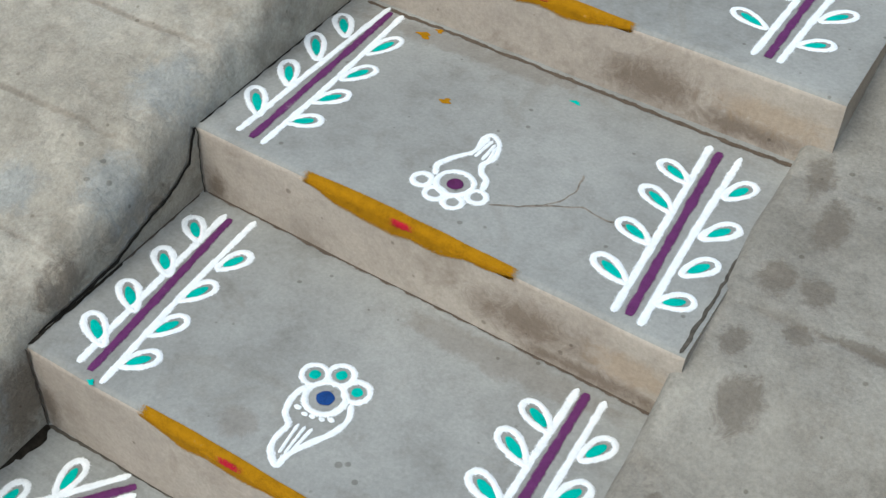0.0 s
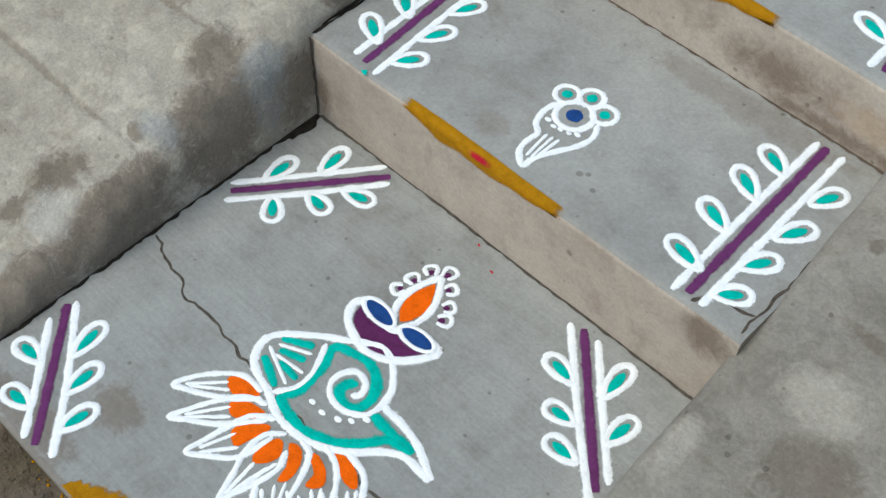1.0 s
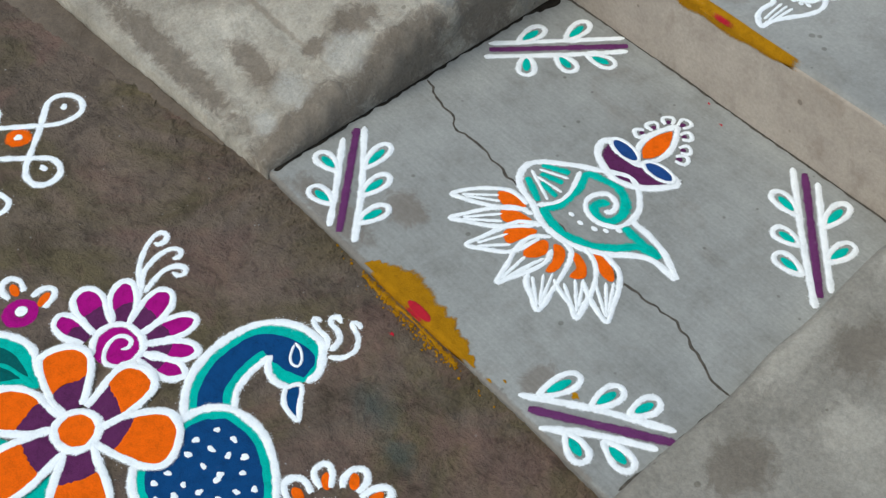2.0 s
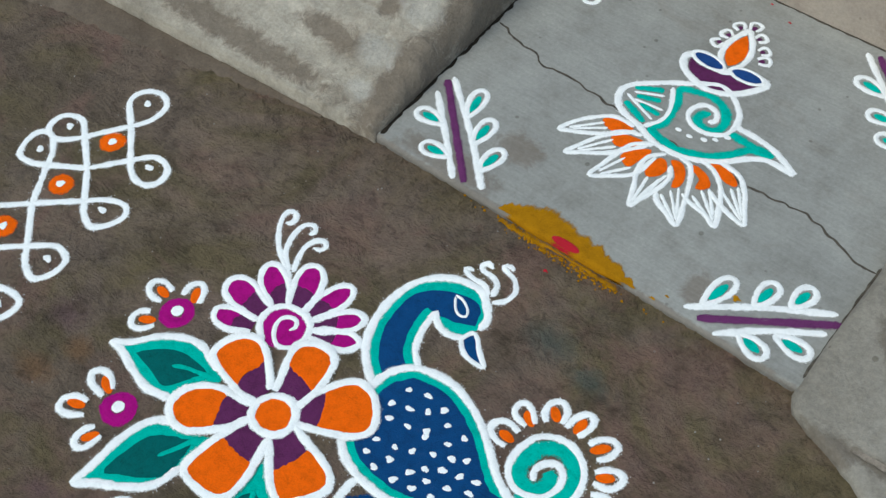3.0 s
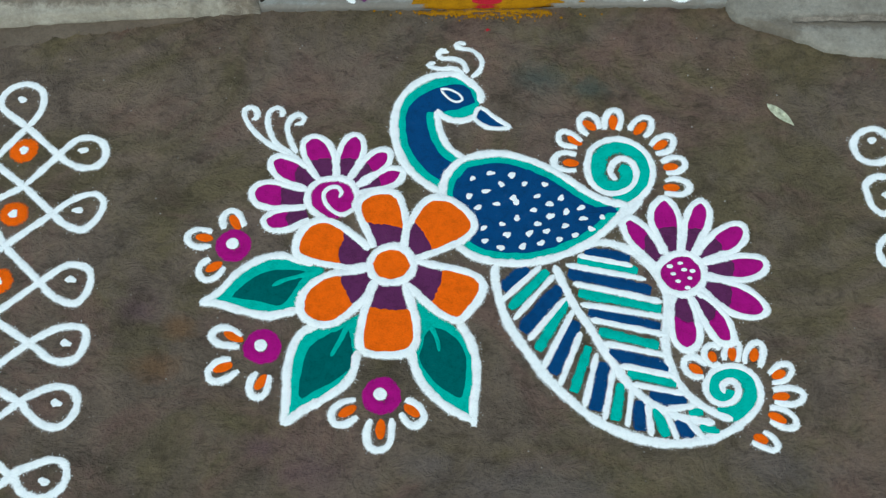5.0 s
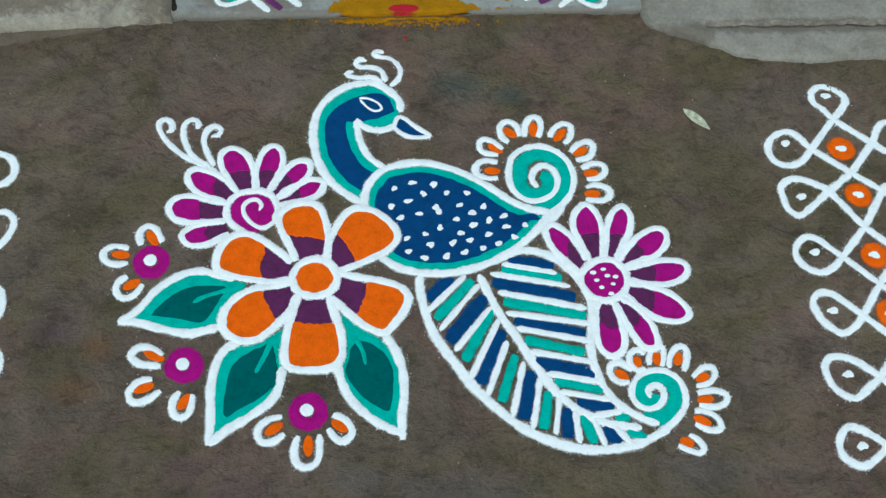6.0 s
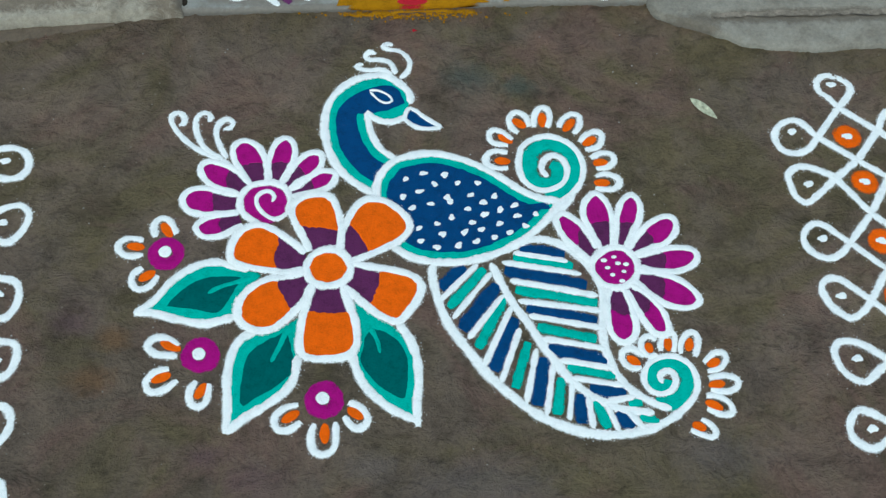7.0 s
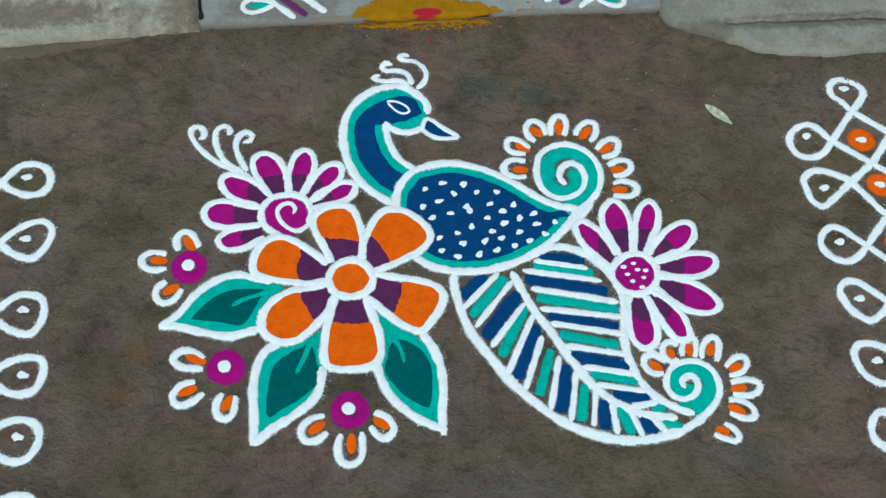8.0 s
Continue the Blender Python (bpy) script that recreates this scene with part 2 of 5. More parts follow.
# ---- the large structure ----
def finish(name, bm, material, parent=None, smooth=True):
    me = bpy.data.meshes.new(name)
    bm.to_mesh(me)
    bm.free()
    me.materials.append(material)
    if smooth:
        me.polygons.foreach_set("use_smooth", [True] * len(me.polygons))
    ob = new(name, me)
    if parent is not None:
        ob.parent = parent
    return ob


def relief(x, y):
    """Height of the packed earth, in metres: shallow dents and swells."""
    v = Vector((x * 2.2, y * 2.2, 1.7))
    clods = 0.0042 * max(0.0, min(1.0, (y + 0.17) / 0.1))
    return 0.0035 * noise.noise(v) + 0.0022 * noise.noise(v * 5.1) + (0.0004 + clods) * noise.noise(v * 27.0) + clods * 0.3 * noise.noise(v * 61.0)


def grid_sheet(xs, ys, height):
    bm = bmesh.new()
    rows = [[bm.verts.new((x, y, height(x, y))) for x in xs] for y in ys]
    for j in range(len(ys) - 1):
        for i in range(len(xs) - 1):
            bm.faces.new((rows[j][i], rows[j][i + 1], rows[j + 1][i + 1], rows[j + 1][i]))
    return bm


def spaced(near, far, step):
    """Positions every step between the near pair, then widening out to the far pair."""
    a = list(np.arange(near[0], near[1] + step / 2, step))
    left, right, d = [], [], step
    p = a[0]
    while p > far[0]:
        d *= 1.7
        p -= d
        left.append(p)
    p, d = a[-1], step
    while p < far[1]:
        d *= 1.7
        p += d
        right.append(p)
    return left[::-1] + a + right


ground_bm = grid_sheet(spaced((-0.95, 1.6), (-900, 900), 0.007), spaced((-1.2, 0.06), (-900, 900), 0.007),
                       lambda x, y: relief(x, y) if -1.0 < x < 1.65 and -1.25 < y < 0.1 else 0.0)
tagged(finish("ground", ground_bm, M_EARTH), "packed brown earth of the lane in front of the steps", "ground", kind="structure")


def tread_relief(x, y, seed):
    """Unevenness of a trowelled tread, in metres."""
    return 0.0012 * noise.noise(Vector((x * 6, y * 6, seed))) + 0.0005 * noise.noise(Vector((x * 24, y * 24, seed + 4.0)))


def block(x0, x1, y0, y1, z0, z1, skew=0.0, nose=0.012, step=0.03, wobble=0.002, seed=0.0):
    """A cement slab with a worn, rounded front and side edges; skew turns its front edge."""
    bm = bmesh.new()
    nx, ny = int((x1 - x0) / step), int((y1 - y0) / step)

    def p(x, y, z):
        n = noise.noise(Vector((x * 9, y * 9, z * 9 + seed)))
        yy = y + skew * (x - x0) + wobble * n
        return (x, yy, z + (tread_relief(x, yy, seed) if z > z1 - nose else 0.0))

    profile = [(0, z) for z in np.linspace(z0, z1 - nose, max(3, int((z1 - z0) / 0.02)))]
    profile += [(nose * (1 - math.cos(a)), z1 - nose + nose * math.sin(a)) for a in np.linspace(0.3, math.pi / 2, 5)]
    profile += [(nose + (y1 - y0 - nose) * k / ny, z1) for k in range(1, ny + 1)]
    profile.append((y1 - y0, z0))
    cols = [[bm.verts.new(p(x, y0 + dy, z)) for dy, z in profile] for x in np.linspace(x0, x1, nx)]
    for i in range(nx - 1):
        for j in range(len(profile) - 1):
            bm.faces.new((cols[i][j], cols[i + 1][j], cols[i + 1][j + 1], cols[i][j + 1]))
    for col, flip in ((cols[0], True), (cols[-1], False)):
        bm.faces.new(col[::-1] if flip else col)
    return bm


def two_tone(ob, material, limit=0.5):
    """The upright faces take a second material."""
    ob.data.materials.append(material)
    for f in ob.data.polygons:
        if f.normal.z < limit:
            f.material_index = 1
    return ob


LAND, STEP1, STEP2, STEP3 = 0.012, 0.18, 0.312, 0.44
landing = finish("landing", block(-0.12, 0.83, 0.0, 0.74, -0.1, LAND, 0.0, 0.008, seed=1), M_LAND)
tagged(landing, "smooth grey cement landing slab level with the lane", "landing", kind="structure")
step_a = two_tone(finish("step_1", block(-0.15, 0.785, 0.697, 1.13, -0.1, STEP1, -0.012, 0.012, seed=2), M_TREAD), M_RISER)
tagged(step_a, "grey cement step with a stained tan riser", "step", "steps", "structure")
step_b = two_tone(finish("step_2", block(-0.18, 0.79, 1.108, 1.63, -0.1, STEP2, -0.042, 0.012, seed=3), M_TREAD), M_RISER)
tagged(step_b, "grey cement step with a stained tan riser", "step", "steps", "structure")
step_c = two_tone(finish("step_3", block(-0.2, 0.822, 1.588, 2.3, -0.1, STEP3, -0.045, 0.012, seed=4), M_TREAD), M_RISER)
tagged(step_c, "grey cement step whose end stands free beside the ramp", "step", "steps", "structure")


def lerp_table(table, v):
    return float(np.interp(v, [a for a, _ in table], [b for _, b in table]))


LEFT_TOP = [(-0.03, 0.004), (0.0, 0.022), (0.2, 0.085), (0.4, 0.14), (0.6, 0.195), (0.8, 0.26), (1.0, 0.34), (1.3, 0.43), (2.4, 0.78)]
RIGHT_TOP = [(-0.12, 0.004), (-0.05, 0.016), (0.0, 0.022), (0.25, 0.05), (0.62, 0.132), (0.72, 0.168), (0.95, 0.228), (1.10, 0.298), (1.35, 0.33), (1.52, 0.345), (2.4, 0.53)]
FOOT_LINE = [(0.775, -0.008), (0.79, -0.032), (0.82, -0.046), (0.85, -0.060), (0.89, -0.077), (0.93, -0.098), (1.03, -0.107), (2.4, -0.110)]


def left_swell(x, y):
    """Unevenness of the left ramp: swells, flaked crust and grit."""
    n = noise.noise(Vector((x * 7, y * 7, 3.3))) + 0.5 * noise.noise(Vector((x * 19, y * 19, 7.1)))
    flake = noise.noise(Vector((x * 17, y * 17, 21.0))) + 0.6 * noise.noise(Vector((x * 43, y * 43, 5.0)))
    n += 0.75 * max(-1.0, min(1.0, flake * 5)) * max(0.25, min(1.0, 1.3 + x * 4)) + 0.3 * noise.noise(Vector((x * 90, y * 90, 1.0)))
    return 0.0045 * n


def joint_depth(x, y):
    return 0.005 * max(max(0, 1 - abs(y - j) / 0.012) for j in LEFT_JOINTS) * (0.6 + 0.6 * noise.noise(Vector((x * 8, y, 2.0))))


def left_ramp():
    """Sloped cement cheek beside the steps; its inner edge is round and worn."""
    bm = bmesh.new()
    ys = np.concatenate([np.arange(0.0, 1.4, 0.007), np.arange(1.4, 2.4, 0.03)])
    r = 0.06
    cols = []
    for y in ys:
        top = lerp_table(LEFT_TOP, y)
        rr = min(r, top * 0.62 + 0.004)
        xin = -0.008 - 0.038 * y
        prof = [(xin, -0.05), (xin - 0.001, max(0, top - rr) * 0.5)]
        prof += [(xin - rr * 0.8 * (1 - math.cos(a)), top - rr + rr * math.sin(a)) for a in np.linspace(0.0, math.pi / 2, 6)]
        prof += [(xin - rr - d, top) for d in np.concatenate([np.arange(0.012, 0.4, 0.010), np.arange(0.4, 0.75, 0.025), [1.0, 1.4]])]
        prof.append((prof[-1][0], -0.05))
        col = []
        for k, (x, z) in enumerate(prof):
            e = noise.noise(Vector((y * 13, z * 13, 9.4)))
            yy = y + (0.06 * x if y < 0.02 else 0.06 * x * max(0, 1 - y * 4))
            groove = joint_depth(x, y) if k > 7 else 0
            col.append(bm.verts.new((x + (0.009 * e + 0.006 * noise.noise(Vector((y * 34, z * 34, 2.1))) if 2 < k < 8 else 0), yy, z + left_swell(x, y) - groove if 1 < k < len(prof) - 1 else z)))
        cols.append(col)
    front = [bm.verts.new((v.co.x, v.co.y - 0.012, -0.05)) for v in cols[0]]
    cols.insert(0, front)
    cols.append([bm.verts.new((v.co.x, v.co.y + 0.002, -0.05)) for v in cols[-1]])
    for a, b in zip(cols, cols[1:]):
        for j in range(len(a) - 1):
            bm.faces.new((a[j], a[j + 1], b[j + 1], b[j]))
    bmesh.ops.recalc_face_normals(bm, faces=bm.faces)
    return bm


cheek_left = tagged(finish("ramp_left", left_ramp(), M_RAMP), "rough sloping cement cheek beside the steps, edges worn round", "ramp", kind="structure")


def right_ramp():
    bm = bmesh.new()
    cols = []
    for x in np.concatenate([[0.775, 0.7752, 0.777, 0.782, 0.79], np.arange(0.8, 1.7, 0.02), [2.0, 2.4]]):
        d = x - 0.775
        foot = lerp_table(FOOT_LINE, x) + 0.004 * noise.noise(Vector((x * 11, 0.3, 8.0))) + 0.004 * noise.noise(Vector((x * 40, 0.3, 9.0)))
        drop = 0.012 * max(0, 1 - d / 0.014) ** 2
        col = []
        ys = np.concatenate([[foot - 0.004, foot], np.linspace(foot + 0.004, 0.03, 12), np.arange(0.05, 2.4, 0.012), [2.402]])
        for k, y in enumerate(ys):
            z = lerp_table(RIGHT_TOP, y)
            if k == 0 or k == len(ys) - 1:
                z = -0.05
            elif k == 1:
                z = 0.002
            else:
                n = noise.noise(Vector((x * 7, y * 7, 13.3))) + 0.5 * noise.noise(Vector((x * 19, y * 19, 17.1)))
                z += 0.003 * n - drop
                z -= 0.004 * max(max(0, 1 - abs(y - j) / 0.012) for j in RIGHT_JOINTS)
                if x > 0.88:
                    z -= 0.008 * max(0, 1 - abs(y + 0.042) / 0.01)
            w = 0.004 * noise.noise(Vector((y * 11, 2.2, 5.5))) if d < 0.02 else 0
            col.append(bm.verts.new((x + w, y, z)))
        cols.append(col)
    side = [bm.verts.new((v.co.x + 0.002, v.co.y, -0.05)) for v in cols[0]]
    cols.insert(0, side)
    cols.append([bm.verts.new((v.co.x + 0.002, v.co.y, -0.05)) for v in cols[-1]])
    for a, b in zip(cols, cols[1:]):
        for j in range(len(a) - 1):
            bm.faces.new((a[j], b[j], b[j + 1], a[j + 1]))
    bmesh.ops.recalc_face_normals(bm, faces=bm.faces)
    return bm


cheek_right = tagged(finish("ramp_right", right_ramp(), M_RAMP2), "grey stained sloping cement ramp with a rounded foot", "ramp", kind="structure")


def mortar_apron():
    """Thin skin of mortar trowelled along the foot of the left ramp, feathering into the earth."""
    bm = bmesh.new()
    cols = []
    for x in np.arange(-1.1, -0.12, 0.02):
        far = 0.004 + 0.12 * (-0.12 - x) + 0.02 * min(1, -x - 0.12) * noise.noise(Vector((x * 14, 1.0, 4.0)))
        near = -0.006 + 0.06 * x
        col = []
        for k in range(6):
            y = near - far * k / 5
            lift = (0.004, 0.0042, 0.004, 0.0035, 0.0025, -0.002)[k]
            col.append(bm.verts.new((x, y, relief(x, y) + lift)))
        cols.append(col)
    for a, b in zip(cols, cols[1:]):
        for k in range(5):
            bm.faces.new((a[k + 1], b[k + 1], b[k], a[k]))
    return bm


tagged(finish("apron", mortar_apron(), M_APRON), "brown mortar skirt along the foot of the ramp", "apron", kind="structure")


# ---- powder and paint ----
def powder(name, color, wear=0.5, speckle=0.5, under=(0.10, 0.075, 0.055), shade=0.64):
    """Loose rangoli powder: grainy colour, thin spots that let the ground through, a crumbling rim."""
    m, nt, b = nodes_of(name)
    co = coords(nt)
    fine = noise_node(nt, co, 420, 3, 0.7)
    mid = noise_node(nt, co, 60, 6, 0.7)
    big = noise_node(nt, co, 16, 4, 0.6)
    lo = tuple(c * shade for c in color)
    hi = tuple(min(1, c * 1.16) for c in color)
    c = ramp(nt, calc(nt, "ADD", calc(nt, "MULTIPLY", fine, 0.4), calc(nt, "MULTIPLY", mid, 0.6)), [(0.33, lo), (0.5, color), (0.68, hi)])
    thin = ramp(nt, calc(nt, "ADD", calc(nt, "MULTIPLY", mid, 0.65), calc(nt, "MULTIPLY", big, 0.35)), [(0.60, (0, 0, 0)), (0.74, (1, 1, 1))])
    c = mix(nt, calc(nt, "MULTIPLY", thin, wear), c, under)
    nt.links.new(c, b.inputs["Base Color"])
    b.inputs["Roughness"].default_value = 0.95
    b.inputs["Specular IOR Level"].default_value = 0.15
    bumped(nt, b, calc(nt, "ADD", fine, mid), 0.5, 0.003)
    if speckle:
        at = nt.nodes.new("ShaderNodeAttribute")
        at.attribute_name = "rim"
        grit = noise_node(nt, co, 560, 5, 0.85)
        cut = calc(nt, "SUBTRACT", calc(nt, "MULTIPLY", at.outputs["Fac"], speckle), grit)
        hole = calc(nt, "GREATER_THAN", cut, 0.0)
        clear = nt.nodes.new("ShaderNodeBsdfTransparent")
        ms = nt.nodes.new("ShaderNodeMixShader")
        nt.links.new(hole, ms.inputs[0])
        nt.links.new(b.outputs[0], ms.inputs[1])
        nt.links.new(clear.outputs[0], ms.inputs[2])
        nt.links.new(ms.outputs[0], nt.nodes["Material Output"].inputs["Surface"])
    return m


WHITE = powder("white_powder", (0.93, 0.95, 0.96), 0.45, 0.64, (0.16, 0.13, 0.11), 0.84)
CHALK = powder("white_chalk_paste", (0.90, 0.91, 0.91), 0.2, 0.62, (0.3, 0.29, 0.27), 0.86)
TEAL = powder("teal_powder", (0.006, 0.44, 0.355), 0.25, 0.5)
DEEP = powder("deep_green_powder", (0.001, 0.105, 0.102), 0.3, 0.45)
BLUE = powder("blue_powder", (0.003, 0.052, 0.172), 0.3, 0.45)
ROYAL = powder("royal_blue_powder", (0.013, 0.058, 0.215), 0.3, 0.5)
ORANGE = powder("orange_powder", (0.84, 0.122, 0.002), 0.07, 0.5, (0.5, 0.1, 0.02), 0.72)
MAGENTA = powder("magenta_powder", (0.37, 0.002, 0.19), 0.25, 0.45)
STRIPE = powder("pale_plum_powder", (0.135, 0.032, 0.12), 0.85, 0.64, (0.28, 0.26, 0.26))
PLUM = powder("plum_powder", (0.105, 0.02, 0.085), 0.3, 0.5)
TURMERIC = powder("turmeric_powder", (0.37, 0.165, 0.003), 0.8, 0.66, (0.28, 0.2, 0.1))
KUMKUM = powder("red_powder", (0.46, 0.014, 0.030), 0.5, 0.66, (0.4, 0.2, 0.05))


def surface_ground(x, y):
    return relief(x, y)


def surface_mid(x, y):
    return relief(x, y) + 0.0010


def surface_over(x, y):
    return relief(x, y) + 0.0036


def surface_landing(x, y):
    return LAND + tread_relief(x, y, 1)


def surface_a(x, y):
    return STEP1 + tread_relief(x, y, 2)


def surface_b(x, y):
    return STEP2 + tread_relief(x, y, 3)


def surface_c(x, y):
    return STEP3 + tread_relief(x, y, 4)


def curve_points(pts, closed=False, step=0.004):
    """Smooth curve through a few points, sampled evenly (Catmull-Rom)."""
    p = [np.array(q, float) for q in pts]
    n = len(p)
    out = []
    for i in range(n if closed else n - 1):
        a, b = p[i], p[(i + 1) % n]
        z = p[i - 1] if (closed or i > 0) else a * 2 - b
        c = p[(i + 2) % n] if (closed or i + 2 < n) else b * 2 - a
        k = max(2, int(np.linalg.norm(b - a) / step))
        for t in np.arange(k) / k:
            out.append(0.5 * (2 * a + (b - z) * t + (2 * z - 5 * a + 4 * b - c) * t * t + (3 * a - z - 3 * b + c) * t ** 3))
    if not closed:
        out.append(p[-1])
    return np.array(out)


def rim_mesh(name, verts, faces, rims, material, parent, label=""):
    me = bpy.data.meshes.new(name)
    me.from_pydata(verts, [], faces)
    me.attributes.new("rim", "FLOAT", "POINT").data.foreach_set("value", rims)
    me.materials.append(material)
    me.polygons.foreach_set("use_smooth", [True] * len(faces))
    ob = new(name, me)
    ob.parent = parent
    if label:
        tagged(ob, label)
    return ob


def rough(x, y, s):
    return noise.noise(Vector((x * s, y * s, 0.37)))


SPECKS = []
speck_rng = random.Random(11)


def stroke(name, parent, pts, width, material, surf, closed=False, lift=0.0012, label="", taper=0.35, uneven=1.0):
    """A hand-poured line of powder: low mound, uneven width, crumbled rim."""
    c = curve_points(pts, closed)
    n = len(c)
    d = (np.roll(c, -1, 0) - np.roll(c, 1, 0)) if closed else np.gradient(c, axis=0)
    d /= np.maximum(np.linalg.norm(d, axis=1), 1e-9)[:, None]
    nor = np.stack([-d[:, 1], d[:, 0]], 1)
    verts, rims, faces = [], [], []
    across = ((-1.7, 1.1, 0.0), (-1.15, 0.86, 0.2), (-0.8, 0.66, 0.55), (-0.45, 0.38, 0.9), (0.0, 0.1, 1.0), (0.45, 0.38, 0.9), (0.8, 0.66, 0.55), (1.15, 0.86, 0.2), (1.7, 1.1, 0.0))
    for i in range(n):
        x, y = c[i]
        w = width * 0.5 * max(0.15, 0.93 + uneven * (0.22 * rough(x, y, 45) + 0.16 * rough(x + 5, y, 130)))
        if not closed:
            e = min(i, n - 1 - i) * 0.004 / (width * 0.5)
            w *= taper + (1 - taper) * min(1, e)
        if material.name == "white_powder" and surf(x, y) < 0.011:
            for _ in range(3):
                side = speck_rng.choice((-1, 1)) * w * (0.85 + abs(speck_rng.gauss(0, 0.5)))
                SPECKS.append((x + nor[i][0] * side, y + nor[i][1] * side))
        for s, rim, h in across:
            j = 1 + 0.16 * rough(x + s, y - s, 210)
            px, py = x + nor[i][0] * s * w * j, y + nor[i][1] * s * w * j
            verts.append((px, py, surf(px, py) + lift * h + 0.0003))
            rims.append(rim)
    m = len(across)
    for i in range(n if closed else n - 1):
        a, b = i * m, ((i + 1) % n) * m
        for k in range(m - 1):
            faces.append((a + k, a + k + 1, b + k + 1, b + k))
    return rim_mesh(name, verts, faces, rims, material, parent, label)


def filled(name, parent, outline, material, surf, shrink=1.0, lift=0.0008, label="", centre=None, rings=5):
    """A patch of powder inside a closed outline, built in rings round its middle."""
    o = np.array(outline)
    mid = o.mean(0) if centre is None else np.array(centre)
    n = len(o)
    verts, rims, faces = [], [], []
    for r in range(rings):
        k = 1 - r / rings
        for x, y in o:
            px, py = mid + (np.array((x, y)) - mid) * shrink * k
            if r == 0:
                px += 0.0008 * rough(px, py, 190)
                py += 0.0008 * rough(px + 3, py, 190)
            verts.append((px, py, surf(px, py) + (lift if r else lift * 0.5) + 0.0002))
            rims.append((1.0, 0.35, 0.0)[min(r, 2)])
    verts.append((*mid, surf(*mid) + lift + 0.0002))
    rims.append(0.0)
    for r in range(rings - 1):
        for i in range(n):
            j = (i + 1) % n
            faces.append((r * n + i, r * n + j, (r + 1) * n + j, (r + 1) * n + i))
    for i in range(n):
        faces.append(((rings - 1) * n + i, (rings - 1) * n + (i + 1) % n, len(verts) - 1))
    return rim_mesh(name, verts, faces, rims, material, parent, label)


def between(name, parent, a, b, lo, hi, material, surf, lift=0.0008, cols=7, label="", ragged=0.0, fray=0.0):
    """Powder spread between two lines, from the share lo to the share hi of the way across."""
    n = len(a)
    verts, rims, faces = [], [], []
    for i in range(n):
        for k in range(cols):
            s = lo + (hi - lo) * k / (cols - 1)
            px, py = a[i] + (b[i] - a[i]) * s
            px += 0.0009 * rough(px, py, 150)
            py += ragged * s * (rough(px, 0.3, 60) + 0.6 * rough(px, 0.7, 190))
            if fray and i == 0:
                back = (a[0] + b[0] - a[3] - b[3]) / np.linalg.norm(a[0] + b[0] - a[3] - b[3])
                q = fray * (0.6 + rough(px, py, 90) + 0.9 * rough(px + 2, py, 260) - 1.2 * math.sin(math.pi * k / (cols - 1)))
                px, py = px + back[0] * q, py + back[1] * q
            edge = k in (0, cols - 1) or i in (0, n - 1)
            verts.append((px, py, surf(px, py) + lift * (0.5 if edge else 1) + 0.0002))
            rims.append(0.95 if edge else max(0.0, 0.9 - 0.11 * (cols - 1 - k)) if ragged else 0.0)
    for i in range(n - 1):
        for k in range(cols - 1):
            p = i * cols + k
            faces.append((p, p + 1, p + cols + 1, p + cols))
    return rim_mesh(name, verts, faces, rims, material, parent, label)


def same_length(pts, n):
    c = curve_points(pts, False, 0.002)
    s = np.concatenate([[0], np.cumsum(np.linalg.norm(np.diff(c, axis=0), axis=1))])
    t = np.linspace(0, s[-1], n)
    return np.stack([np.interp(t, s, c[:, 0]), np.interp(t, s, c[:, 1])], 1)


def aligned(pts, n):
    """Like same_length, but keeps step with the control points, for two lines that answer to each other."""
    k = len(pts) - 1
    parts = [same_length_piece(pts, i, n // k) for i in range(k)]
    return np.concatenate(parts + [np.array([pts[-1]], float)])


def same_length_piece(pts, i, n):
    p = [np.array(q, float) for q in pts]
    a, b = p[i], p[i + 1]
    z = p[i - 1] if i > 0 else a * 2 - b
    c = p[i + 2] if i + 2 < len(p) else b * 2 - a
    t = (np.arange(n) / n)[:, None]
    return 0.5 * (2 * a + (b - z) * t + (2 * z - 5 * a + 4 * b - c) * t ** 2 + (3 * a - z - 3 * b + c) * t ** 3)


SHAPES = {
    "wedge": lambda s: (0.30 + 0.70 * s ** 0.9) * (1 - max(0, (s - 0.72) / 0.28) ** 2.6) ** 0.5,
    "daisy": lambda s: (0.42 + 0.58 * math.sin(min(1, s / 0.68) * math.pi / 2)) * (1 - max(0, (s - 0.66) / 0.34) ** 2.2) ** 0.5,
    "almond": lambda s: (math.sin(math.pi * s ** 0.85)) ** 0.85 if 0 < s < 1 else 0.0,
    "leaf": lambda s: (math.sin(math.pi * s ** 0.9) ** 0.85 if s < 0.55 else math.sin(math.pi * s ** 0.9) ** 1.05) if 0 < s < 1 else 0.0,
    "spear": lambda s: (math.sin(math.pi * s ** 0.6)) ** 1.1 if 0 < s < 1 else 0.0,
    "oval": lambda s: math.sqrt(max(0, 1 - (2 * s - 1) ** 2)),
    "drop": lambda s: math.sqrt(max(0, 1 - (2 * s ** 1.2 - 1) ** 2)) * (0.55 + 0.45 * s),
}


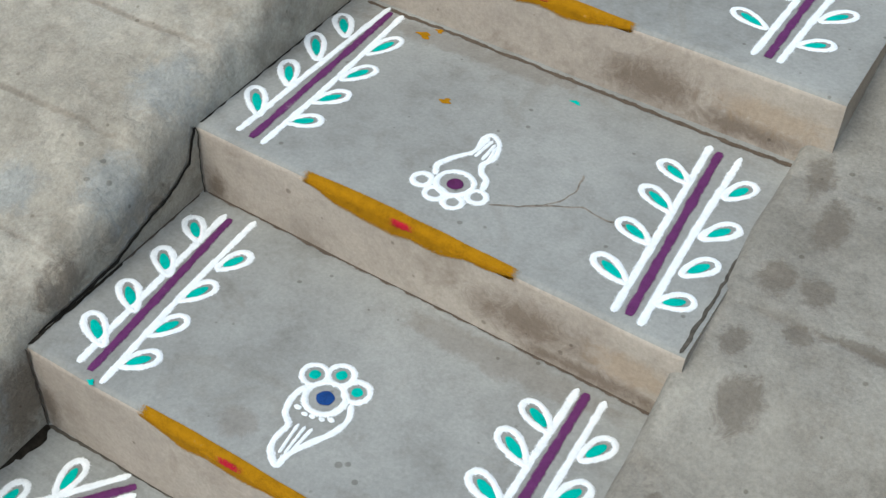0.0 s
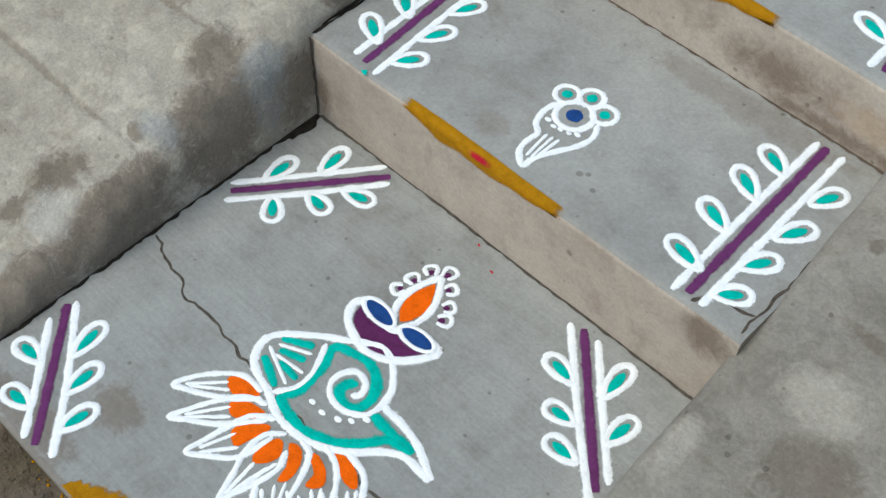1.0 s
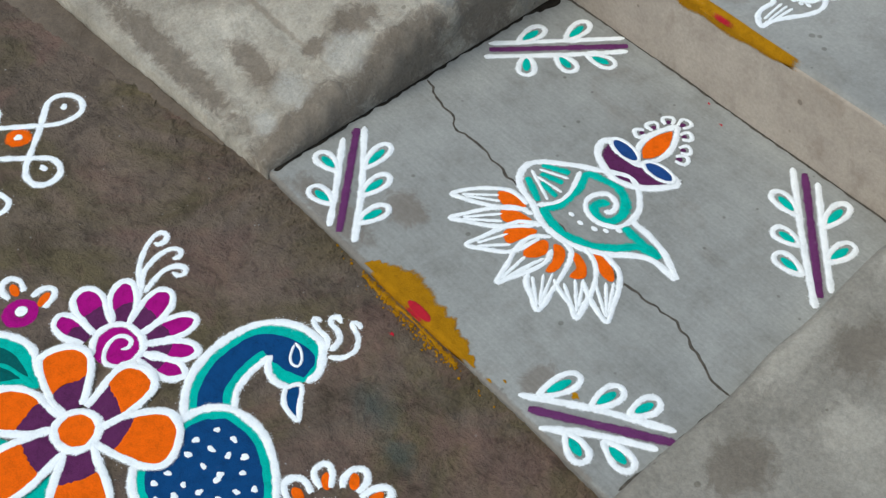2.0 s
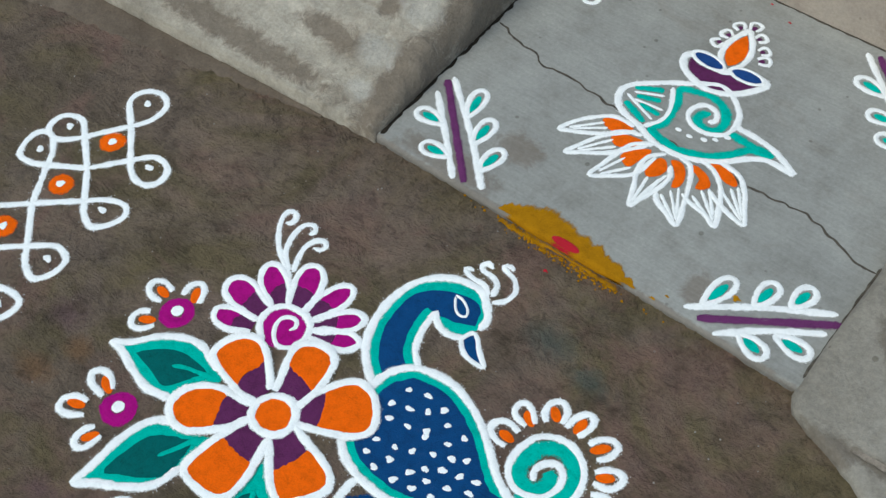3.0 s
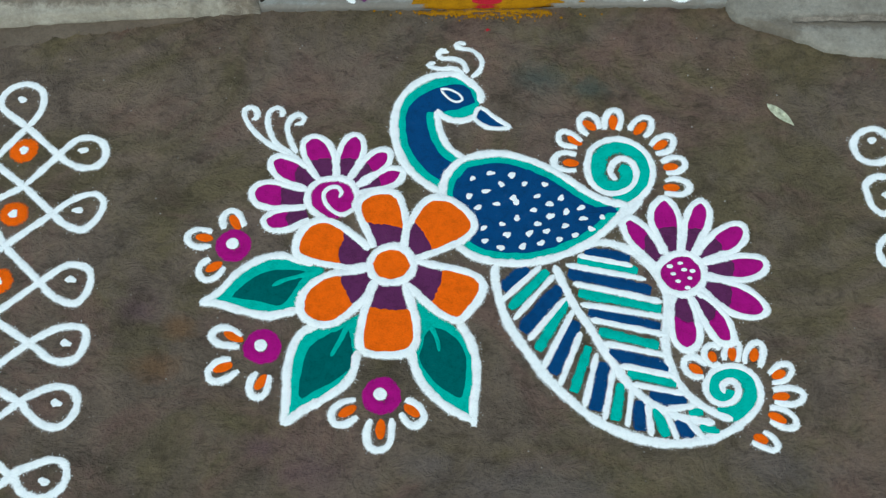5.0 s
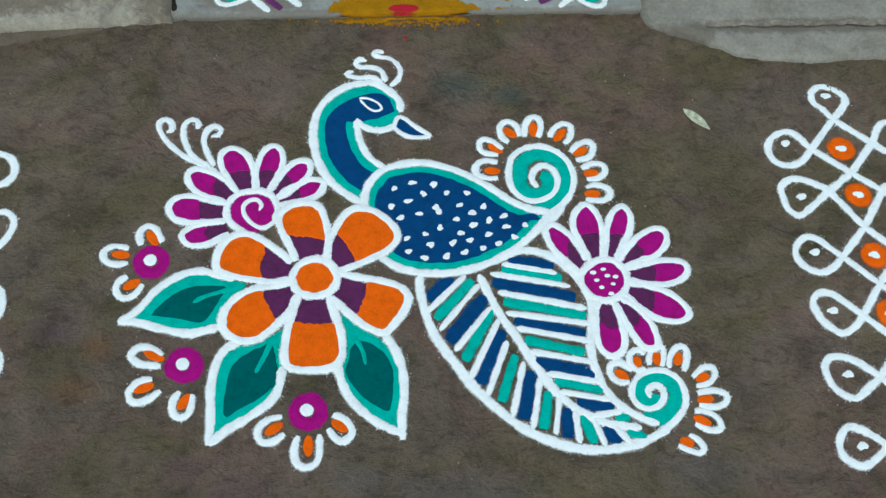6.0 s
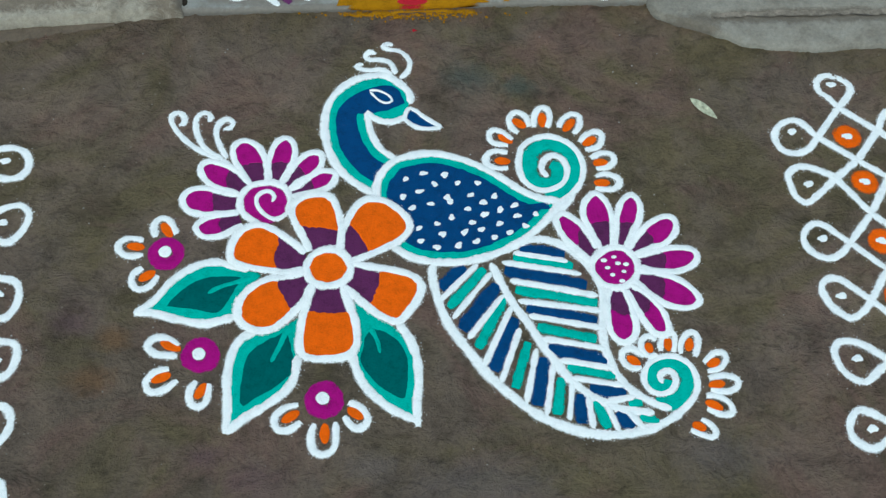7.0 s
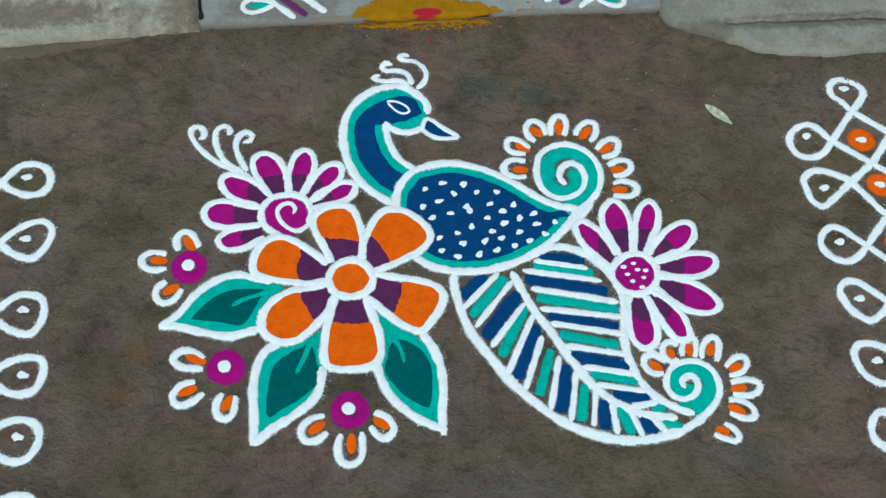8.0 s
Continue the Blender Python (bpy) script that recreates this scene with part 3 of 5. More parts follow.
def blade(base, tip, width, shape, lo=0.0, hi=1.0, n=26, bend=0.0):
    """Closed outline of a petal or leaf from base to tip."""
    b, t = np.array(base, float), np.array(tip, float)
    ax = t - b
    side = np.array((-ax[1], ax[0])) / np.linalg.norm(ax)
    prof = SHAPES[shape]
    left, right = [], []
    for k in range(n + 1):
        s = lo + (hi - lo) * (0.5 - 0.5 * math.cos(math.pi * k / n))
        c = b + ax * s + side * bend * math.sin(math.pi * s) * np.linalg.norm(ax)
        w = prof(s) * width / 2
        left.append(c + side * w)
        right.append(c - side * w)
    pts = left + right[::-1]
    out = [pts[0]]
    for p in pts[1:]:
        if np.linalg.norm(p - out[-1]) > 0.0012:
            out.append(p)
    if np.linalg.norm(out[0] - out[-1]) < 0.0012:
        out.pop()
    return np.array(out)


def drawing(name, label, category, group=""):
    ob = new(name)
    ob.empty_display_size = 0.05
    return tagged(ob, label, category, group)


def outlined(parent, name, pts, width, surf, white=None, open_base=False):
    """White line round a blade; open_base leaves its foot open, where it springs from a ring."""
    white = white or WHITE
    if open_base:
        thin = np.concatenate([pts[:-1:3], pts[-1:]])
        return stroke(name, parent, thin, width, white, surf, False, 0.0018)
    k = int(np.argmax(np.linalg.norm(pts - pts[0], axis=1)))
    return stroke(name, parent, np.roll(pts, -k, 0)[::3], width, white, surf, True, 0.0018)


def inset(outline, d):
    """The outline moved inwards by d metres."""
    o = np.array(outline)
    t = np.roll(o, -3, 0) - np.roll(o, 3, 0)
    t /= np.maximum(np.linalg.norm(t, axis=1), 1e-9)[:, None]
    n = np.stack([-t[:, 1], t[:, 0]], 1)
    area = np.sum(o[:, 0] * np.roll(o[:, 1], -1) - np.roll(o[:, 0], -1) * o[:, 1])
    return o + n * d * (1 if area > 0 else -1)


def pulled(base, tip, d):
    ax = np.array(tip, float) - np.array(base, float)
    return np.array(tip, float) - ax * d / np.linalg.norm(ax)


def bud(parent, base, tip, width, surf, color, line=0.009, name="bud", white=None, share=0.55):
    """A small open loop with a dab of colour in its mouth."""
    tip = pulled(base, tip, line * 0.5)
    o = blade(base, tip, width - line * 0.5, "daisy")
    ob = outlined(parent, name, o, line, surf, white, True)
    ax = np.array(tip) - np.array(base)
    filled("dab", ob, blade(np.array(base) + ax * 0.04, np.array(base) + ax * (0.10 + share), width * 0.44, "oval"), color, surf, 1.0, 0.0012)
    return ob


def disc(name, parent, centre, r, material, surf, lift=0.001, squash=1.0):
    a = np.linspace(0, 2 * math.pi, 25)[:-1]
    o = np.stack([centre[0] + r * np.cos(a), centre[1] + r * squash * np.sin(a)], 1)
    return filled(name, parent, o, material, surf, 1.0, lift, rings=4)


def ring(name, parent, centre, r, width, material, surf, lift=0.0018, squash=1.0):
    a = np.linspace(0, 2 * math.pi, 13)[:-1]
    o = np.stack([centre[0] + r * np.cos(a), centre[1] + r * squash * np.sin(a)], 1)
    return stroke(name, parent, o, width, material, surf, True, lift)


def dots(parent, centres, r, surf, material=None, name="dot"):
    for i, c in enumerate(centres):
        disc(name, parent, c, r * (0.9 + 0.25 * rough(c[0] * 3, c[1] * 3, 40)), material or WHITE, surf, 0.0022, 0.68)


def dabs(parent, centres, r, surf):
    """Pinches of white powder, each dropped a little askew."""
    rng = random.Random(31)
    for x, y in centres:
        turn = radians(20 + rng.uniform(-25, 25))
        long, short = r * rng.uniform(0.95, 1.3), r * rng.uniform(0.72, 0.95)
        outline = []
        for k in range(22):
            a = 2 * math.pi * k / 22
            j = 1 + rng.uniform(-0.13, 0.13) + 0.14 * math.sin(2 * a + x * 90) + 0.1 * math.sin(3 * a + y * 70)
            u, v = long * j * math.cos(a), short * j * math.sin(a)
            outline.append((x + u * math.cos(turn) - v * math.sin(turn), y + u * math.sin(turn) + v * math.cos(turn)))
        filled("dot", parent, outline, WHITE, surf, 1.0, 0.0022)


# ---- the large drawing on the ground ----
G = surface_ground
GO = surface_over
GM = surface_mid
LINE = 0.0135


def poured_petal(parent, line, surf, color, inner, split=0.42, width=0.0125):
    """A petal poured by hand: white line from foot to foot round the tip, plum near the heart and a bright outer part."""
    c = aligned(line, 12 * (len(line) - 1))
    mid = len(c) // 2
    a, b = c[:mid + 1], c[mid:][::-1]
    ob = stroke("petal", parent, line, width, WHITE, surf, False, 0.0020, "", 0.7)
    centre, way = (a + b) / 2, c[mid] - (c[0] + c[-1]) / 2
    along = (centre - centre[0]) @ way / (way @ way)
    k = int(np.searchsorted(along, split))
    between("petal_heart", ob, a[:k + 2], b[:k + 2], 0.02, 0.98, inner, surf, 0.0006)
    between("petal_fill", ob, a[k:], b[k:], 0.02, 0.98, color, surf, 0.0011, 17, "", 0.0, 0.0035)
    return ob


def poured_bud(parent, line, dab, surf=surface_ground, width=0.0112, size=0.0145):
    """A small open loop of white powder round a dab of orange."""
    ob = stroke("bud", parent, line, width, WHITE, surf, False, 0.0018, "", 0.6)
    d0, d1 = np.array(dab[0], float), np.array(dab[1], float)
    filled("dab", ob, blade(d0, d1, size, "oval"), ORANGE, surf, 1.0, 0.0014)
    return ob


flower = drawing("orange_flower_rangoli", "six-petalled orange and plum powder flower outlined in white", "rangoli")
for line in (
        [(0.185, -0.455), (0.164, -0.435), (0.135, -0.413), (0.110, -0.405), (0.086, -0.418), (0.074, -0.443), (0.077, -0.464), (0.100, -0.475), (0.129, -0.482), (0.158, -0.487), (0.183, -0.482)],
        [(0.191, -0.453), (0.181, -0.427), (0.168, -0.397), (0.166, -0.375), (0.182, -0.359), (0.206, -0.354), (0.225, -0.362), (0.234, -0.383), (0.239, -0.410), (0.238, -0.435), (0.233, -0.453)],
        [(0.238, -0.452), (0.239, -0.428), (0.249, -0.404), (0.264, -0.378), (0.284, -0.366), (0.312, -0.374), (0.336, -0.398), (0.342, -0.420), (0.329, -0.439), (0.306, -0.452), (0.284, -0.462), (0.266, -0.469), (0.252, -0.474)],
        [(0.255, -0.477), (0.285, -0.485), (0.314, -0.491), (0.339, -0.500), (0.353, -0.515), (0.349, -0.536), (0.335, -0.556), (0.316, -0.574), (0.292, -0.564), (0.264, -0.540), (0.242, -0.515)],
        [(0.194, -0.506), (0.188, -0.527), (0.180, -0.554), (0.175, -0.581), (0.173, -0.603), (0.179, -0.621), (0.206, -0.627), (0.238, -0.625), (0.254, -0.609), (0.255, -0.582), (0.251, -0.559), (0.244, -0.536), (0.238, -0.512)],
        [(0.183, -0.487), (0.156, -0.493), (0.128, -0.497), (0.102, -0.512), (0.086, -0.535), (0.088, -0.562), (0.110, -0.577), (0.134, -0.576), (0.157, -0.560), (0.179, -0.537), (0.194, -0.508)]):
    poured_petal(flower, line, GO, ORANGE, PLUM, 0.31 if len(line) == 13 and line[0][1] > -0.46 else 0.38, LINE)
HEART = [(0.185, -0.480), (0.196, -0.459), (0.219, -0.451), (0.240, -0.460), (0.251, -0.484), (0.240, -0.505), (0.216, -0.512), (0.193, -0.503)]
filled("flower_heart", flower, curve_points(HEART, True), ORANGE, GO, 0.95, 0.0012)
stroke("heart_ring", flower, HEART, LINE, WHITE, GO, True, 0.0024)


def green_leaf(rim, deep, lines, vein):
    leaf = drawing("leaf_rangoli", "deep green powder leaf with a teal rim, outlined in white", "rangoli", "leaves round the orange flower")
    filled("rim_band", leaf, curve_points(rim, True), TEAL, G, 0.99, 0.0006, rings=6)
    filled("leaf_fill", leaf, curve_points(deep, True), DEEP, G, 1.0, 0.0010, rings=6)
    for line in lines:
        stroke("outline", leaf, line, LINE, WHITE, G, False, 0.0020, "", 0.5)
    stroke("vein", leaf, vein, 0.0085, TEAL, G, False, 0.0016, "pale teal vein")


green_leaf([(0.118, -0.486), (0.091, -0.477), (0.066, -0.468), (0.045, -0.464), (0.020, -0.471), (-0.004, -0.487), (-0.025, -0.511), (-0.045, -0.530), (-0.057, -0.540), (-0.028, -0.544), (0.000, -0.552), (0.033, -0.560), (0.057, -0.559), (0.078, -0.552), (0.089, -0.530), (0.103, -0.508)],
           [(-0.018, -0.530), (0.004, -0.506), (0.029, -0.490), (0.058, -0.486), (0.091, -0.490), (0.084, -0.505), (0.074, -0.523), (0.062, -0.542), (0.049, -0.547), (0.025, -0.540), (-0.012, -0.534)],
           [[(0.101, -0.478), (0.075, -0.470), (0.054, -0.463), (0.033, -0.465), (0.012, -0.474), (-0.013, -0.493), (-0.037, -0.523), (-0.064, -0.542)], [(-0.064, -0.541), (-0.041, -0.541), (-0.008, -0.552), (0.033, -0.562), (0.057, -0.559), (0.080, -0.553)]],
           [(0.041, -0.514), (0.058, -0.505), (0.078, -0.499), (0.104, -0.491)])
green_leaf([(0.178, -0.559), (0.155, -0.568), (0.126, -0.579), (0.097, -0.585), (0.083, -0.597), (0.072, -0.624), (0.070, -0.657), (0.071, -0.695), (0.071, -0.724), (0.095, -0.707), (0.127, -0.689), (0.153, -0.669), (0.165, -0.646), (0.170, -0.616), (0.173, -0.585)],
           [(0.155, -0.581), (0.163, -0.611), (0.161, -0.644), (0.137, -0.667), (0.111, -0.681), (0.090, -0.693), (0.087, -0.675), (0.091, -0.641), (0.098, -0.615), (0.113, -0.599), (0.138, -0.586)],
           [[(0.111, -0.578), (0.091, -0.587), (0.077, -0.610), (0.070, -0.648), (0.071, -0.691), (0.069, -0.731)], [(0.069, -0.730), (0.095, -0.709), (0.123, -0.693), (0.151, -0.673), (0.165, -0.651), (0.170, -0.619)]],
           [(0.157, -0.572), (0.146, -0.599), (0.132, -0.627)])
green_leaf([(0.255, -0.534), (0.280, -0.558), (0.307, -0.578), (0.326, -0.600), (0.339, -0.628), (0.340, -0.667), (0.336, -0.701), (0.335, -0.728), (0.305, -0.709), (0.277, -0.687), (0.258, -0.661), (0.249, -0.630), (0.254, -0.591), (0.255, -0.559)],
           [(0.267, -0.593), (0.281, -0.582), (0.306, -0.593), (0.322, -0.613), (0.328, -0.642), (0.321, -0.690), (0.307, -0.689), (0.284, -0.672), (0.269, -0.653), (0.258, -0.631), (0.263, -0.611)],
           [[(0.316, -0.575), (0.331, -0.600), (0.340, -0.630), (0.341, -0.667), (0.336, -0.701), (0.336, -0.735)], [(0.340, -0.728), (0.305, -0.710), (0.279, -0.688), (0.260, -0.663), (0.249, -0.630), (0.248, -0.613)]],
           [(0.276, -0.581), (0.285, -0.602), (0.288, -0.621)])

# plum-hearted magenta flower with a spiral centre and three curled stems
mag = drawing("magenta_flower_rangoli", "magenta powder flower with spiral centre and curled white stems", "rangoli")
for line in (
        [(0.084, -0.382), (0.055, -0.383), (0.033, -0.390), (0.021, -0.403), (0.033, -0.419), (0.060, -0.418), (0.091, -0.402)],
        [(0.081, -0.350), (0.059, -0.343), (0.029, -0.335), (0.008, -0.340), (-0.000, -0.355), (0.009, -0.373), (0.033, -0.381), (0.063, -0.381), (0.085, -0.379)],
        [(0.103, -0.333), (0.084, -0.308), (0.060, -0.293), (0.038, -0.288), (0.026, -0.300), (0.035, -0.322), (0.055, -0.336), (0.075, -0.344), (0.088, -0.353)],
        [(0.104, -0.333), (0.087, -0.307), (0.077, -0.281), (0.077, -0.262), (0.092, -0.252), (0.111, -0.261), (0.123, -0.281), (0.129, -0.306), (0.130, -0.330)],
        [(0.131, -0.330), (0.129, -0.304), (0.134, -0.279), (0.143, -0.258), (0.158, -0.249), (0.169, -0.259), (0.171, -0.281), (0.163, -0.306), (0.149, -0.331)],
        [(0.151, -0.331), (0.165, -0.306), (0.181, -0.287), (0.199, -0.277), (0.212, -0.281), (0.212, -0.299), (0.199, -0.316), (0.181, -0.326), (0.162, -0.342)],
        [(0.163, -0.343), (0.181, -0.331), (0.199, -0.318), (0.215, -0.311), (0.233, -0.317), (0.227, -0.336), (0.207, -0.347), (0.185, -0.351), (0.165, -0.355)]):
    poured_petal(mag, line, G, MAGENTA, PLUM, 0.44, 0.0118)
MC = [(0.125, -0.366)][0]
disc("heart", mag, MC, 0.036, MAGENTA, G, 0.0008)
stroke("heart_ring", mag, [(0.118, -0.402), (0.100, -0.391), (0.088, -0.375), (0.088, -0.353), (0.101, -0.336), (0.120, -0.330), (0.142, -0.331), (0.157, -0.342), (0.163, -0.362), (0.158, -0.385)], 0.0118, WHITE, G, False, 0.0022)
stroke("heart_spiral", mag, [(0.160, -0.383), (0.142, -0.394), (0.126, -0.387), (0.114, -0.372), (0.112, -0.356), (0.121, -0.346), (0.132, -0.345), (0.139, -0.354), (0.135, -0.364)], 0.0078, WHITE, G, False, 0.0020)
for line in ([(0.070, -0.293), (0.042, -0.278), (0.016, -0.261), (-0.006, -0.239), (-0.019, -0.217), (-0.021, -0.201), (-0.011, -0.196), (-0.001, -0.204), (-0.002, -0.216), (-0.009, -0.219)],
             [(0.060, -0.284), (0.035, -0.267), (0.023, -0.246), (0.017, -0.224), (0.019, -0.205), (0.031, -0.196), (0.040, -0.203), (0.038, -0.215)],
             [(0.066, -0.283), (0.055, -0.259), (0.049, -0.237), (0.053, -0.219), (0.065, -0.210), (0.075, -0.217), (0.071, -0.227), (0.060, -0.229)]):
    stroke("curled_stem", mag, line, 0.0098, WHITE, G)

# seeded magenta flower beside the striped leaf
mag2 = drawing("magenta_flower_rangoli", "magenta powder flower with a white-dotted centre", "rangoli")
for line in (
        [(0.626, -0.467), (0.616, -0.440), (0.597, -0.416), (0.579, -0.405), (0.568, -0.414), (0.575, -0.442), (0.591, -0.465), (0.605, -0.481), (0.615, -0.494)],
        [(0.631, -0.468), (0.620, -0.440), (0.612, -0.410), (0.618, -0.385), (0.635, -0.371), (0.649, -0.385), (0.655, -0.409), (0.655, -0.437), (0.650, -0.467)],
        [(0.653, -0.467), (0.658, -0.438), (0.664, -0.413), (0.675, -0.388), (0.692, -0.376), (0.702, -0.392), (0.698, -0.418), (0.684, -0.444), (0.671, -0.470)],
        [(0.672, -0.471), (0.690, -0.448), (0.716, -0.426), (0.740, -0.416), (0.753, -0.423), (0.751, -0.443), (0.732, -0.462), (0.708, -0.471), (0.680, -0.481)],
        [(0.684, -0.483), (0.712, -0.475), (0.744, -0.471), (0.770, -0.474), (0.778, -0.487), (0.766, -0.503), (0.740, -0.511), (0.710, -0.509), (0.683, -0.501)],
        [(0.682, -0.505), (0.709, -0.511), (0.738, -0.523), (0.759, -0.541), (0.768, -0.561), (0.753, -0.572), (0.725, -0.569), (0.698, -0.551), (0.676, -0.524)],
        [(0.668, -0.531), (0.690, -0.546), (0.707, -0.571), (0.714, -0.594), (0.713, -0.611), (0.698, -0.613), (0.685, -0.600), (0.672, -0.573), (0.661, -0.540)],
        [(0.657, -0.538), (0.664, -0.568), (0.666, -0.600), (0.658, -0.618), (0.642, -0.623), (0.628, -0.607), (0.626, -0.579), (0.628, -0.556), (0.636, -0.533)]):
    poured_petal(mag2, line, GM, MAGENTA, PLUM, 0.45, 0.0122)
SEEDED = [(0.613, -0.498), (0.625, -0.478), (0.647, -0.467), (0.668, -0.470), (0.682, -0.488), (0.682, -0.510), (0.668, -0.528), (0.647, -0.535), (0.624, -0.525)]
filled("heart", mag2, curve_points(SEEDED, True), MAGENTA, GM, 0.97, 0.0012)
stroke("heart_ring", mag2, SEEDED, 0.0125, WHITE, GM, True, 0.0024)
dots(mag2, [(0.633, -0.488), (0.649, -0.483), (0.654, -0.494), (0.666, -0.496), (0.637, -0.501), (0.661, -0.508), (0.643, -0.513), (0.656, -0.524)], 0.0056, GM)


def three_bud_sprig(centre, buds):
    sp = drawing("bud_sprig_rangoli", "magenta powder ring with three small orange buds", "rangoli", "bud sprigs round the leaves")
    ring("ring", sp, centre, 0.0180, 0.0125, MAGENTA, G, 0.0010)
    disc("dot", sp, (centre[0] - 0.002, centre[1] + 0.002), 0.0105, WHITE, G, 0.0018)
    for line, dab in zip(buds[::2], buds[1::2]):
        poured_bud(sp, line, dab)


three_bud_sprig([(-0.021, -0.445)][0], [[(-0.038, -0.418), (-0.041, -0.397), (-0.030, -0.385), (-0.017, -0.392), (-0.007, -0.414)], [(-0.029, -0.393), (-0.014, -0.419)], [(-0.055, -0.422), (-0.076, -0.417), (-0.091, -0.425), (-0.090, -0.439), (-0.075, -0.448), (-0.055, -0.446)], [(-0.080, -0.430), (-0.053, -0.434)],
                                 [(-0.055, -0.468), (-0.068, -0.478), (-0.070, -0.492), (-0.059, -0.503), (-0.043, -0.498), (-0.032, -0.482)], [(-0.060, -0.489), (-0.036, -0.474)]])
three_bud_sprig([(0.032, -0.611)][0], [[(0.002, -0.595), (-0.016, -0.583), (-0.033, -0.582), (-0.043, -0.594), (-0.030, -0.607), (0.000, -0.611)], [(-0.025, -0.588), (0.005, -0.602)], [(-0.011, -0.630), (-0.031, -0.635), (-0.043, -0.649), (-0.037, -0.663), (-0.019, -0.662), (0.001, -0.648)], [(-0.036, -0.648), (-0.008, -0.638)],
                                 [(0.027, -0.650), (0.018, -0.666), (0.020, -0.683), (0.031, -0.689), (0.042, -0.680), (0.045, -0.655)], [(0.027, -0.677), (0.041, -0.654)]])
three_bud_sprig([(0.206, -0.688)][0], [[(0.170, -0.694), (0.150, -0.698), (0.136, -0.712), (0.141, -0.729), (0.157, -0.730), (0.173, -0.719)], [(0.146, -0.718), (0.171, -0.704)], [(0.192, -0.723), (0.186, -0.740), (0.189, -0.761), (0.204, -0.768), (0.219, -0.757), (0.221, -0.722)], [(0.206, -0.723), (0.205, -0.753)],
                                 [(0.240, -0.694), (0.256, -0.702), (0.266, -0.717), (0.260, -0.731), (0.245, -0.731), (0.233, -0.714)], [(0.238, -0.702), (0.260, -0.719)]])

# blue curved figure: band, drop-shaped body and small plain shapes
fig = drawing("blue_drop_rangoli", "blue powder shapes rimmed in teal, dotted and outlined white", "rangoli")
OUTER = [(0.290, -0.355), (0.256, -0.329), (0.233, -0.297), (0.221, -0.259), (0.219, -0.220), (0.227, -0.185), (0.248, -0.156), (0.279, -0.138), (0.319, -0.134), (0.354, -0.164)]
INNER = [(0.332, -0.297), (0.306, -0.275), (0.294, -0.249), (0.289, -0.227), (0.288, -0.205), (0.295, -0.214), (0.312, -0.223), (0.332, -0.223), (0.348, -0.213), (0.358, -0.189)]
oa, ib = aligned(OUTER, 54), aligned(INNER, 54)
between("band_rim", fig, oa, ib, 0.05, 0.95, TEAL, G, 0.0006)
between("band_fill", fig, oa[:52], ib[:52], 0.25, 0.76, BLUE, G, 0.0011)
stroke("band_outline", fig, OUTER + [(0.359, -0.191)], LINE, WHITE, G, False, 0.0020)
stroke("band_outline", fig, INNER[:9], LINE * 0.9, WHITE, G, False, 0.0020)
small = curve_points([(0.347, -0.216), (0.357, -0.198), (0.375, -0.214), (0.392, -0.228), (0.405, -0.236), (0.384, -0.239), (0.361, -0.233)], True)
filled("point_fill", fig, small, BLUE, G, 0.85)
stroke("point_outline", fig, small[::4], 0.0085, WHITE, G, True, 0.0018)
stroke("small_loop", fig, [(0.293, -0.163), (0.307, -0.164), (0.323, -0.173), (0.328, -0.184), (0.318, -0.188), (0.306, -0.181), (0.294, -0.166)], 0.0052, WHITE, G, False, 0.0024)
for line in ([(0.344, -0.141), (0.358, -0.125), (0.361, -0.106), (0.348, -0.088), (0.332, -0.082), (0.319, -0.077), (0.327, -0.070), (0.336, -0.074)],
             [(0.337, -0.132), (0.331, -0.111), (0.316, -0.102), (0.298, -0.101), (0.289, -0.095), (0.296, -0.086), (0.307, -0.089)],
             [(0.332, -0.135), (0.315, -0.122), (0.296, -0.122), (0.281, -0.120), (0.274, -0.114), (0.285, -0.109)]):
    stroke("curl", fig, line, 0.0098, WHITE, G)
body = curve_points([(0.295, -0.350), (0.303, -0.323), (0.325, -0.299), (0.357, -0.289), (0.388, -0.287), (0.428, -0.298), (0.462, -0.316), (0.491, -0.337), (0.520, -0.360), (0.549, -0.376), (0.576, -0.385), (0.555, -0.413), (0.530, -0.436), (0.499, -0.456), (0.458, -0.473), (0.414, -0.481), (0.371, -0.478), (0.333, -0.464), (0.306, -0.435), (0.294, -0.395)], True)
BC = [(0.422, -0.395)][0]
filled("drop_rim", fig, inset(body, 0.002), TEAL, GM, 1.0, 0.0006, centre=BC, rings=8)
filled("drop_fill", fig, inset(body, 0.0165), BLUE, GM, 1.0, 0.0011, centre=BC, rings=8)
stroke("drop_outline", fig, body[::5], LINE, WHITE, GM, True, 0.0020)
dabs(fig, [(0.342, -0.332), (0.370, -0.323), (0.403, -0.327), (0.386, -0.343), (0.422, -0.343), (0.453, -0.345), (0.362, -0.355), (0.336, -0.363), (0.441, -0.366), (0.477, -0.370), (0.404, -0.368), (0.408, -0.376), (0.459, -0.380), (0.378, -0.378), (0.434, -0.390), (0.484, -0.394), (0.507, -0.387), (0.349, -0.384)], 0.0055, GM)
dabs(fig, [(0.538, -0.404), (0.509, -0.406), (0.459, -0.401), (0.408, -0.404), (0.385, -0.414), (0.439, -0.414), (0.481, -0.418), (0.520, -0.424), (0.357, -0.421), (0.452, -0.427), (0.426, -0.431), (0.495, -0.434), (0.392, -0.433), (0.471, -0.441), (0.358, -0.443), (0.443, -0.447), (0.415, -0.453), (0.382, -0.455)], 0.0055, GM)

